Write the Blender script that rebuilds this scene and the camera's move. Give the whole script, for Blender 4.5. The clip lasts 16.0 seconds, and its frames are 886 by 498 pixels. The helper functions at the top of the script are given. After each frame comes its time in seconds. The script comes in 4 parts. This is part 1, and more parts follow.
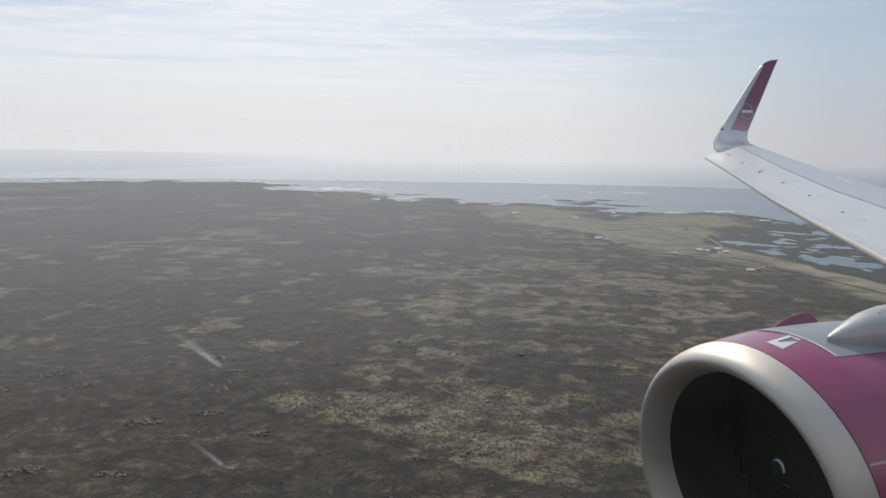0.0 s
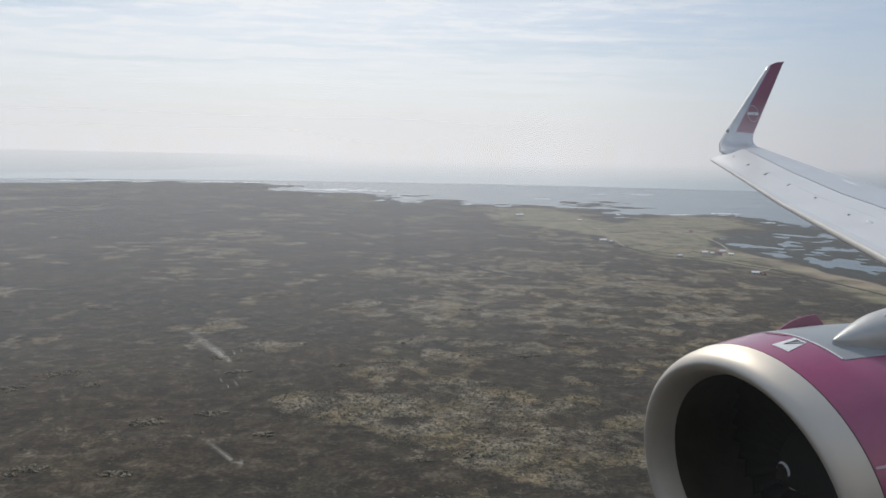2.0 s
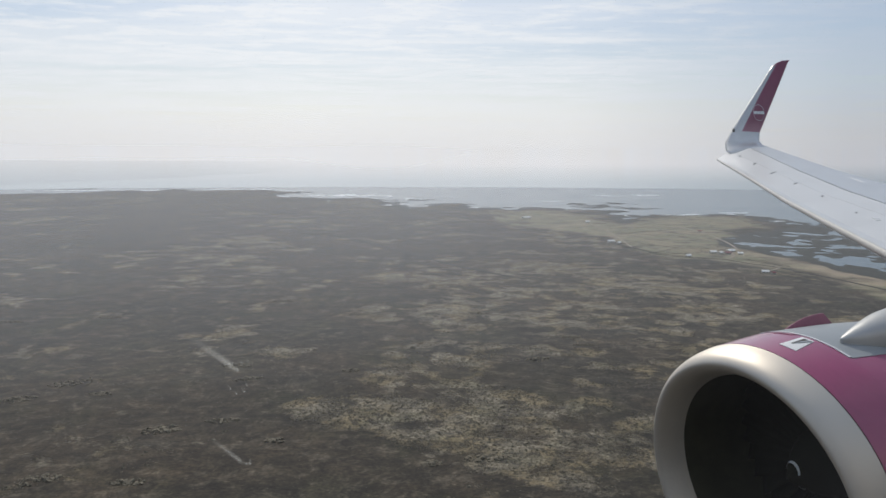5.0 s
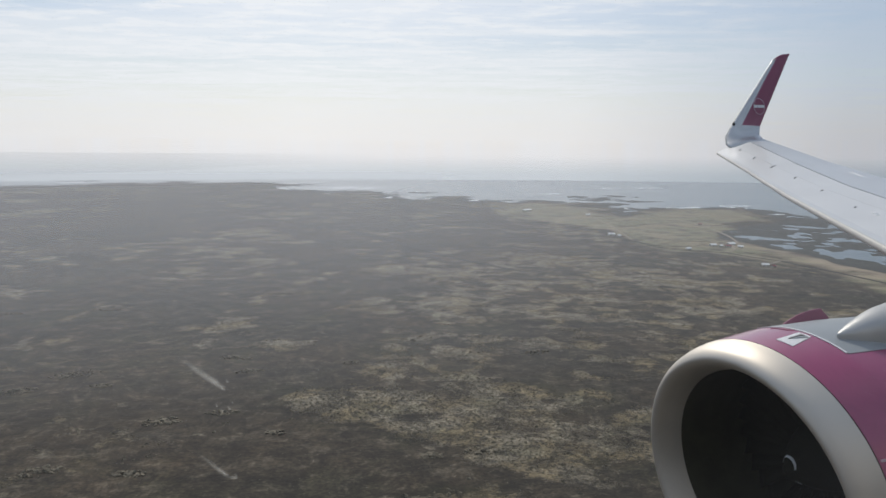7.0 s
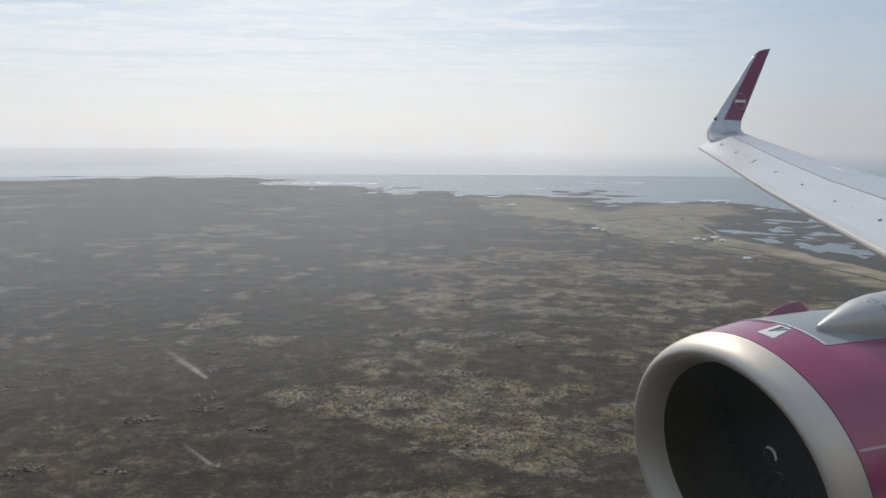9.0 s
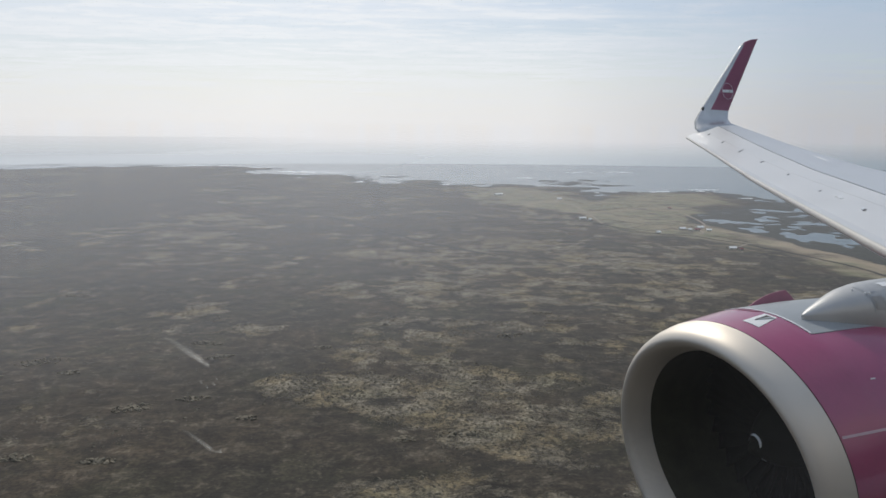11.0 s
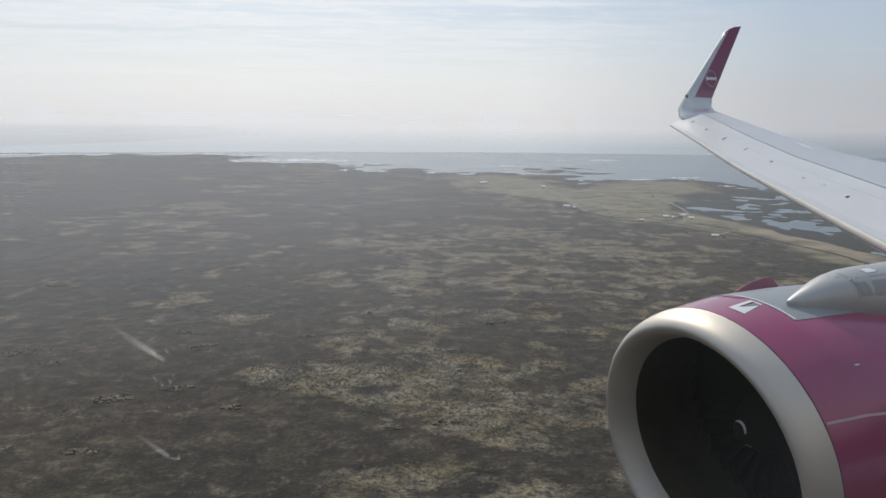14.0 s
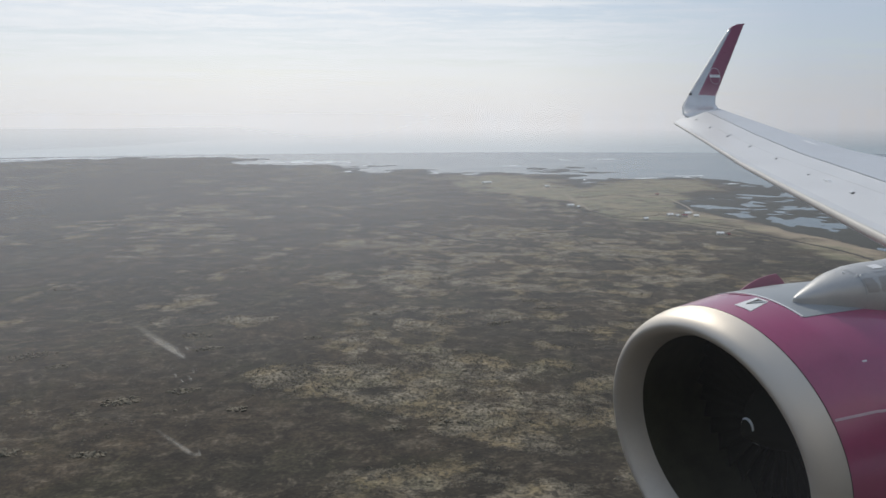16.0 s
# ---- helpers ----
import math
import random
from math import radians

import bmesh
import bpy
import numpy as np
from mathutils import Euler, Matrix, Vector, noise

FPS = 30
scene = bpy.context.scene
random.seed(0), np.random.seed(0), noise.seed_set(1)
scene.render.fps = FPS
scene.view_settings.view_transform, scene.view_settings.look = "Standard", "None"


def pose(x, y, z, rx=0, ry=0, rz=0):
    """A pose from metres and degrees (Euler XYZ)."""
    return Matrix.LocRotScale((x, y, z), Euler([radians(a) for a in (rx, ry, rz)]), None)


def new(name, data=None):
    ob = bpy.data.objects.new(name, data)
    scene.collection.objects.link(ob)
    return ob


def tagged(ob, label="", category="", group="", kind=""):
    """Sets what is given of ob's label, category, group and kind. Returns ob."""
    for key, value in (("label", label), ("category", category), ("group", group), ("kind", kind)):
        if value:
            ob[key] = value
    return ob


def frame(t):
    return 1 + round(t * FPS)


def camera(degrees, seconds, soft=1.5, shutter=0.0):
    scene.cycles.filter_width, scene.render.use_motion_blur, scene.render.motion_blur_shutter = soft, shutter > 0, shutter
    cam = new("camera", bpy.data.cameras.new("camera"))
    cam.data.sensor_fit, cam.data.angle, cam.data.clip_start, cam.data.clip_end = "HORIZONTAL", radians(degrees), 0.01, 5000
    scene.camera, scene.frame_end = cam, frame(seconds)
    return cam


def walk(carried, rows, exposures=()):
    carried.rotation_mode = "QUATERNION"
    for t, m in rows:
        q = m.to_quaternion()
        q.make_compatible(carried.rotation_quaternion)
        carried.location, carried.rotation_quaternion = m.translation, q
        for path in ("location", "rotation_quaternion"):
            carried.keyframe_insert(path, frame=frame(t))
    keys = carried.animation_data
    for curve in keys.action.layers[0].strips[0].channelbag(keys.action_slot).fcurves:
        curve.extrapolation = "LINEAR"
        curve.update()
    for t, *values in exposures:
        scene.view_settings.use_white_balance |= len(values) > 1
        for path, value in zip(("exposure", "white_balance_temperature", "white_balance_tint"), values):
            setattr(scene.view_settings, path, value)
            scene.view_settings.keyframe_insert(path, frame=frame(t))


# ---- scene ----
# The camera is held in the hand in the cabin of an airliner, sways a few centimetres and turns a little; the coast lies below the wing.
ALT = 150.0
cam = camera(60.0, 16.0, soft=1.6)
ROWS = [
    (0, -0.0104, 0.0250, -0.0054, 83.281, -0.946, -0.073),
    (0.5, -0.0093, 0.0244, -0.0030, 83.368, -1.086, 0.047),
    (1, -0.0077, 0.0215, -0.0058, 83.353, -1.269, 0.172),
    (1.5, -0.0107, 0.0249, -0.0031, 83.270, -1.234, 0.230),
    (2, -0.0130, 0.0247, -0.0079, 83.382, -1.108, 0.286),
    (2.5, -0.0124, 0.0225, -0.0067, 83.407, -1.006, 0.403),
    (3, -0.0098, 0.0133, -0.0074, 83.448, -0.824, 0.514),
    (3.5, -0.0086, 0.0090, -0.0054, 83.536, -0.588, 0.674),
    (4, -0.0086, 0.0052, -0.0039, 83.704, -0.282, 0.719),
    (4.5, -0.0064, -0.0014, -0.0019, 83.728, -0.133, 0.770),
    (7, 0.0093, -0.0204, 0.0203, 83.116, -0.235, 0.802),
    (7.5, 0.0065, -0.0192, 0.0187, 83.246, -0.128, 0.574),
    (8, 0.0045, -0.0194, 0.0218, 83.228, -0.130, 0.219),
    (8.5, 0.0064, -0.0217, 0.0158, 83.093, -0.070, -0.175),
    (9, 0.0112, -0.0258, 0.0178, 82.746, -0.174, -0.402),
    (11.5, 0.0050, -0.0334, 0.0190, 81.920, -0.191, -1.505),
    (12, 0.0128, -0.0154, 0.0052, 82.016, 0.012, -1.660),
    (12.5, 0.0026, -0.0079, 0.0133, 81.648, -0.117, -1.934),
    (13, 0.0101, 0.0049, 0.0016, 81.396, -0.104, -2.185),
    (13.5, 0.0037, 0.0163, 0.0058, 81.158, -0.145, -2.357),
    (14, 0.0039, 0.0198, 0.0055, 81.082, -0.336, -2.469),
    (14.5, 0.0014, 0.0223, 0.0065, 81.123, -0.234, -2.477),
    (15, 0.0026, 0.0173, 0.0066, 80.935, -0.211, -2.369),
    (15.5, -0.0007, 0.0187, 0.0035, 81.041, 0.135, -2.327),
    (16, -0.0018, 0.0161, 0.0038, 81.112, 0.247, -2.218),
]
walk(cam, [(t, pose(x, y, ALT + z, rx, ry, rz)) for t, x, y, z, rx, ry, rz in ROWS])

# ---- light: high thin cloud, hazy sun ahead of the camera ----
SUN_AZ, SUN_EL = radians(-10), radians(44)      # azimuth clockwise from +y
sun = new("sun", bpy.data.lights.new("sun", "SUN"))
sun.data.energy, sun.data.angle, sun.data.color = 2.1, radians(3.0), (1.0, 0.94, 0.84)
sun_dir = Vector((math.sin(SUN_AZ) * math.cos(SUN_EL), math.cos(SUN_AZ) * math.cos(SUN_EL), math.sin(SUN_EL)))
sun.matrix_world = Matrix.Translation((0, 0, 400)) @ sun_dir.to_track_quat("Z", "Y").to_matrix().to_4x4()


class Nodes:
    """A small builder of node trees."""
    def __init__(self, tree):
        self.t = tree

    def add(self, kind, ins=None, **props):
        n = self.t.nodes.new(kind)
        for k, v in props.items():
            setattr(n, k, v)
        for k, v in (ins or {}).items():
            if isinstance(v, bpy.types.NodeSocket):
                self.t.links.new(v, n.inputs[k])
            else:
                n.inputs[k].default_value = v
        return n

    def link(self, a, b):
        self.t.links.new(a, b)

    def noise(self, vec, scale, detail=4, rough=0.55, dist=0.0):
        return self.add("ShaderNodeTexNoise", {"Vector": vec, "Scale": scale, "Detail": detail, "Roughness": rough, "Distortion": dist}).outputs["Fac"]

    def ramp(self, fac, *stops):
        n = self.add("ShaderNodeValToRGB", {"Fac": fac})
        e = n.color_ramp.elements
        while len(e) < len(stops):
            e.new(0.5)
        for el, (p, c) in zip(e, stops):
            el.position = p
            el.color = (c, c, c, 1) if isinstance(c, (int, float)) else (*c, 1)
        return n.outputs["Color"]

    def mix(self, fac, a, b, blend="MIX"):
        n = self.add("ShaderNodeMix", data_type="RGBA", blend_type=blend)
        for k, v in ((0, fac), (6, a), (7, b)):
            if isinstance(v, bpy.types.NodeSocket):
                self.t.links.new(v, n.inputs[k])
            else:
                n.inputs[k].default_value = v if k == 0 else (*v, 1)
        return n.outputs[2]

    def math(self, op, a, b=0.0, c=0.0, clamp=False):
        n = self.add("ShaderNodeMath", operation=op, use_clamp=clamp)
        for k, v in enumerate((a, b, c)):
            if isinstance(v, bpy.types.NodeSocket):
                self.t.links.new(v, n.inputs[k])
            else:
                n.inputs[k].default_value = v
        return n.outputs[0]


world = bpy.data.worlds.new("sky")
scene.world = world
world.use_nodes = True
world.node_tree.nodes.clear()
W = Nodes(world.node_tree)
sky = W.add("ShaderNodeTexSky", sky_type="NISHITA", sun_disc=False, sun_elevation=SUN_EL, sun_rotation=SUN_AZ, altitude=150.0,
            air_density=1.2, dust_density=0.9, ozone_density=1.0).outputs["Color"]
gen = W.add("ShaderNodeTexCoord").outputs["Generated"]
sep = W.add("ShaderNodeSeparateXYZ", {"Vector": gen})
zz = sep.outputs["Z"]
up = W.math("MAXIMUM", zz, 0.02)
flat = W.add("ShaderNodeCombineXYZ", {"X": W.math("DIVIDE", sep.outputs["X"], up), "Y": W.math("DIVIDE", sep.outputs["Y"], up)}).outputs[0]
streak = W.add("ShaderNodeMapping", {"Vector": flat, "Rotation": (0, 0, radians(-9)), "Scale": (0.30, 1.1, 1.0)}).outputs[0]
fine = W.add("ShaderNodeMapping", {"Vector": flat, "Rotation": (0, 0, radians(-11)), "Scale": (1.3, 2.0, 1.0)}).outputs[0]
veil = W.ramp(W.noise(streak, 1.0, 4, 0.5, 0.9), (0.26, 0.0), (0.60, 1.0))
puff = W.ramp(W.noise(fine, 1.5, 9, 0.68), (0.48, 0.0), (0.64, 1.0))
cloud = W.math("ADD", W.math("MULTIPLY", veil, 0.75), W.math("MULTIPLY", puff, 0.65), clamp=True)
hazy = W.ramp(W.math("ABSOLUTE", zz), (0.0, 1.0), (0.035, 0.75), (0.09, 0.20), (0.18, 0.0))
sky_lit = W.mix(1.0, sky, (0.074, 0.075, 0.083), "MULTIPLY")
bearing = W.math("ABSOLUTE", W.math("SUBTRACT", W.math("ARCTAN2", sep.outputs["X"], sep.outputs["Y"]), SUN_AZ - 0.02))
glow = W.ramp(W.math("DIVIDE", bearing, math.pi), (0.0, 1.0), (0.11, 0.86), (0.155, 0.55), (0.21, 0.20), (0.30, 0.0))
white = W.mix(W.math("MULTIPLY_ADD", cloud, 0.66, 0.24), sky_lit, W.mix(glow, (0.395, 0.48, 0.605), (0.88, 0.905, 0.935)))
air = W.mix(W.math("MULTIPLY", hazy, 0.85), white, W.mix(glow, (0.43, 0.437, 0.472), (0.862, 0.862, 0.872)))
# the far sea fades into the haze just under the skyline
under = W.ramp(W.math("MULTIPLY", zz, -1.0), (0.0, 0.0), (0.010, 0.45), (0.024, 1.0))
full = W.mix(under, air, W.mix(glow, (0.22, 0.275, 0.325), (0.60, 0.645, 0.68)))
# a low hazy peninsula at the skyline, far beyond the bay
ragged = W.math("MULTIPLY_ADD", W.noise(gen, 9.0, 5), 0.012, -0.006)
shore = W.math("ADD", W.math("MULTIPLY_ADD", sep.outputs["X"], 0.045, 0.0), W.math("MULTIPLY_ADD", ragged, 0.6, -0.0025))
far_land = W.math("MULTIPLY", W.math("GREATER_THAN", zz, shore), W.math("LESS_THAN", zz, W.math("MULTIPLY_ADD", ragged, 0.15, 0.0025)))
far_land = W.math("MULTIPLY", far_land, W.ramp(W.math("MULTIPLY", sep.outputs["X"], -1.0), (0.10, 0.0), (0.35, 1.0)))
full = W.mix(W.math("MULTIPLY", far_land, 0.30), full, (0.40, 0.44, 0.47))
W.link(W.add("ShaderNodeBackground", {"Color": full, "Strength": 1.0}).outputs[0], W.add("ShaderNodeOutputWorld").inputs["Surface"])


# ---- materials ----
def material(name):
    m = bpy.data.materials.new(name)
    m.use_nodes = True
    m.node_tree.nodes.clear()
    n = Nodes(m.node_tree)
    b = n.add("ShaderNodeBsdfPrincipled")
    n.link(b.outputs[0], n.add("ShaderNodeOutputMaterial").inputs["Surface"])
    co = n.add("ShaderNodeTexCoord").outputs["Object"]
    return m, n, b, co


def coated(name, colour, rough=0.35, metal=0.0, dirt=0.12, scale=3.0, bump=0.0, spec=0.5, coat=0.0):
    """Painted or bare metal with faint streaks, grime and uneven gloss."""
    m, n, b, co = material(name)
    big, small = n.noise(co, scale, 5), n.noise(co, scale * 14, 4)
    both = n.math("ADD", n.math("MULTIPLY", big, 0.65), n.math("MULTIPLY", small, 0.35))
    dark = tuple(c * (1 - 2.2 * dirt) for c in colour)
    n.link(n.mix(n.ramp(both, (0.35, 0.0), (0.62, 1.0)), dark, colour), b.inputs["Base Color"])
    n.link(n.math("MULTIPLY_ADD", small, 0.16, rough - 0.08), b.inputs["Roughness"])
    b.inputs["Metallic"].default_value = metal
    b.inputs["Specular IOR Level"].default_value = spec
    b.inputs["Coat Weight"].default_value = coat
    b.inputs["Coat Roughness"].default_value = 0.12
    if bump:
        n.link(n.add("ShaderNodeBump", {"Strength": bump, "Distance": 0.01, "Height": both}).outputs[0], b.inputs["Normal"])
    return m


# livery magenta with the winglet's backlit shade put in; trim and strake share it
SHADED_MAGENTA = coated("shaded_magenta_paint", (0.285, 0.066, 0.12), 0.4, dirt=0.08, scale=2.0)
MAGENTA = coated("magenta_paint", (0.335, 0.046, 0.130), 0.32, dirt=0.08, scale=2.0, coat=0.75)
LIP = coated("bare_aluminium", (0.65, 0.60, 0.53), 0.55, metal=0.7, dirt=0.05, scale=2.5)
WING = coated("wing_grey_paint", (0.66, 0.65, 0.63), 0.38, dirt=0.06, scale=1.2, coat=0.1)
TIP = coated("polished_tip_paint", (0.62, 0.62, 0.61), 0.24, metal=0.45, dirt=0.08, scale=3.0, coat=0.3)
EDGE = coated("worn_leading_edge", (0.56, 0.53, 0.475), 0.55, metal=0.0, dirt=0.10, scale=2.0)
# wing grey with the shade of the aft slope put into the colour
SHADED_GREY = coated("shaded_wing_grey_paint", (0.50, 0.515, 0.53), 0.34, dirt=0.07, scale=1.2)
GREYP = coated("grey_pylon_paint", (0.31, 0.33, 0.34), 0.40, dirt=0.07, scale=2.0)
PANEL = coated("dull_fairing_panel", (0.34, 0.33, 0.31), 0.5, metal=0.0, dirt=0.08, scale=2.0)
SILVER = coated("silver_fairing_paint", (0.47, 0.47, 0.46), 0.42, metal=0.3, dirt=0.07, scale=2.0)
DUCT = coated("dark_acoustic_liner", (0.062, 0.059, 0.036), 0.75, dirt=0.15, scale=5.0, spec=0.2)
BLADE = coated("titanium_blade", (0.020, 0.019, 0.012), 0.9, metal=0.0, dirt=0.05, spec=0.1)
BLACK = coated("black_rubber", (0.015, 0.015, 0.015), 0.6, dirt=0.1)
WHITE = coated("white_paint", (0.78, 0.78, 0.77), 0.4, dirt=0.05)
CABIN = coated("cabin_trim", (0.55, 0.54, 0.52), 0.6, dirt=0.05)
PINKISH = coated("pale_decal_and_reflection", (0.58, 0.42, 0.47), 0.5, dirt=0.08)


def ground_material():
    m, n, b, co = material("heath_and_lava")
    flat2 = n.add("ShaderNodeMapping", {"Vector": co, "Scale": (1, 1, 0)}).outputs[0]
    field = n.add("ShaderNodeAttribute", attribute_name="field").outputs["Fac"]
    weed = n.add("ShaderNodeAttribute", attribute_name="weed").outputs["Fac"]
    sand = n.add("ShaderNodeAttribute", attribute_name="sand").outputs["Fac"]
    cover = n.add("ShaderNodeAttribute", attribute_name="lava").outputs["Fac"]
    mid = n.noise(flat2, 0.06, 7, 0.68, 0.3)
    grit = n.noise(flat2, 0.6, 5, 0.75)
    # heath: dark low scrub, nearly even, with broad brown and olive tints and thin lighter wisps
    heath = n.mix(n.ramp(mid, (0.32, 0.0), (0.68, 1.0)), (0.0180, 0.0152, 0.0104), (0.0420, 0.0338, 0.0222))
    heath = n.mix(n.math("MULTIPLY", n.ramp(n.noise(flat2, 0.007, 4), (0.42, 0.0), (0.62, 1.0)), 0.55), heath, (0.060, 0.041, 0.023))
    heath = n.mix(n.math("MULTIPLY", n.ramp(n.noise(flat2, 0.012, 6, 0.62), (0.50, 0.0), (0.64, 1.0)), 0.45), heath, (0.039, 0.038, 0.017))
    wisp = n.ramp(n.noise(flat2, 0.045, 8, 0.72, 0.6), (0.54, 0.0), (0.66, 1.0))
    heath = n.mix(n.math("MULTIPLY", wisp, 0.55), heath, (0.135, 0.112, 0.080))
    tuft = n.ramp(n.noise(flat2, 0.11, 7, 0.72, 0.4), (0.55, 0.0), (0.63, 1.0))
    heath = n.mix(n.math("MULTIPLY", tuft, 0.5), heath, (0.128, 0.106, 0.076))
    turf = n.ramp(n.noise(flat2, 0.13, 5, 0.7, 0.5), (0.40, 0.68), (0.62, 1.28))
    heath = n.mix(1.0, heath, turf, "MULTIPLY")
    # lichened lava: pale crust broken by dark pits, with ochre moss in places
    crust = n.mix(n.ramp(grit, (0.36, 0.0), (0.64, 1.0)), (0.108, 0.092, 0.066), (0.245, 0.210, 0.150))
    ochre = n.ramp(n.noise(flat2, 0.024, 5), (0.47, 0.0), (0.57, 1.0))
    crust = n.mix(n.math("MULTIPLY", ochre, 0.72), crust, (0.180, 0.136, 0.070))
    green = n.ramp(n.noise(flat2, 0.031, 4), (0.54, 0.0), (0.64, 1.0))
    crust = n.mix(n.math("MULTIPLY", green, 0.35), crust, (0.115, 0.108, 0.055))
    pit = n.ramp(n.noise(flat2, 0.17, 4, 0.62, 0.2), (0.40, 1.0), (0.46, 0.0))
    crust = n.mix(n.math("MULTIPLY", pit, 0.72), crust, (0.022, 0.020, 0.017))
    hollow = n.ramp(n.noise(flat2, 0.075, 6, 0.68, 0.6), (0.38, 1.0), (0.44, 0.0))
    crust = n.mix(n.math("MULTIPLY", hollow, 0.75), crust, (0.034, 0.031, 0.023))
    swale = n.ramp(n.noise(flat2, 0.030, 7, 0.66, 0.7), (0.44, 1.0), (0.53, 0.0))
    cover = n.math("SUBTRACT", cover, n.math("MULTIPLY", swale, 0.42))
    edge = n.math("ADD", n.math("MULTIPLY_ADD", mid, 1.5, -0.75), n.math("MULTIPLY_ADD", grit, 0.6, -0.30))
    lichen = n.ramp(n.math("ADD", edge, cover), (0.38, 0.0), (0.52, 0.40), (0.85, 1.0))
    col = n.mix(lichen, heath, crust)
    speck = n.ramp(n.noise(flat2, 0.5, 4, 0.65), (0.38, 0.66), (0.62, 1.34))
    col = n.mix(1.0, col, speck, "MULTIPLY")
    clump = n.ramp(n.noise(flat2, 0.05, 5, 0.66, 0.5), (0.38, 0.62), (0.62, 1.32))
    col = n.mix(1.0, col, clump, "MULTIPLY")
    # pasture, sand and weed
    grass = n.mix(n.ramp(mid, (0.35, 0.0), (0.68, 1.0)), (0.108, 0.116, 0.062), (0.235, 0.200, 0.128))
    tan = n.ramp(n.noise(flat2, 0.011, 5, 0.6), (0.45, 0.0), (0.58, 1.0))
    grass = n.mix(n.math("MULTIPLY", tan, 0.42), grass, (0.29, 0.225, 0.15))
    bare = n.ramp(n.noise(flat2, 0.024, 7, 0.68, 0.4), (0.53, 0.0), (0.60, 0.85))
    grass = n.mix(bare, grass, (0.060, 0.053, 0.038))
    col = n.mix(field, col, grass)
    col = n.mix(sand, col, (0.33, 0.265, 0.185))
    kelp = n.mix(n.ramp(grit, (0.4, 0.0), (0.6, 1.0)), (0.022, 0.024, 0.019), (0.050, 0.050, 0.040))
    col = n.mix(weed, col, kelp)
    n.link(col, b.inputs["Base Color"])
    b.inputs["Roughness"].default_value = 0.92
    b.inputs["Specular IOR Level"].default_value = 0.25
    b.inputs["Sheen Weight"].default_value = 0.08
    b.inputs["Sheen Roughness"].default_value = 0.4
    b.inputs["Sheen Tint"].default_value = (1.0, 0.97, 0.93, 1)
    rough_h = n.math("ADD", n.math("MULTIPLY", grit, 0.7), n.math("MULTIPLY", n.noise(flat2, 0.24, 3, 0.6, 0.2), 1.2))
    n.link(n.add("ShaderNodeBump", {"Strength": 0.6, "Distance": 1.0, "Height": n.math("MULTIPLY", rough_h, n.math("MULTIPLY_ADD", lichen, 0.8, 0.2))}).outputs[0], b.inputs["Normal"])
    return m


def water_material():
    m, n, b, co = material("sea_water")
    swell = n.add("ShaderNodeMapping", {"Vector": co, "Rotation": (0, 0, radians(20)), "Scale": (0.35, 1.0, 1.0)}).outputs[0]
    w1, w2 = n.noise(swell, 0.05, 4, 0.6), n.noise(co, 0.004, 3)
    b.inputs["Base Color"].default_value = (0.060, 0.095, 0.112, 1)
    n.link(n.math("MULTIPLY_ADD", w2, 0.10, 0.19), b.inputs["Roughness"])
    b.inputs["IOR"].default_value = 1.33
    b.inputs["Specular IOR Level"].default_value = 0.48
    n.link(n.add("ShaderNodeBump", {"Strength": 0.06, "Distance": 1.5, "Height": w1}).outputs[0], b.inputs["Normal"])
    return m


def simple(name, colour, rough=0.85, scale=0.3, spread=0.25):
    m, n, b, co = material(name)
    n.link(n.mix(n.noise(co, scale, 5), tuple(c * (1 - spread) for c in colour), tuple(c * (1 + spread) for c in colour)), b.inputs["Base Color"])
    b.inputs["Roughness"].default_value = rough
    return m


GROUND, WATER = ground_material(), water_material()
ASPHALT = simple("worn_asphalt", (0.046, 0.044, 0.041), 0.95)
GRAVEL = simple("gravel_track", (0.25, 0.21, 0.16))
PLASTER = simple("cream_plaster_wall", (0.60, 0.55, 0.46))
ROOF_RED, ROOF_GREY = simple("red_metal_roof", (0.22, 0.06, 0.05), 0.5), simple("pale_metal_roof", (0.80, 0.79, 0.76), 0.7)
FOAM = simple("sea_foam", (0.80, 0.82, 0.83), 0.9, 0.02, 0.1)
DARKGLASS = simple("window_glass", (0.03, 0.035, 0.04), 0.15)


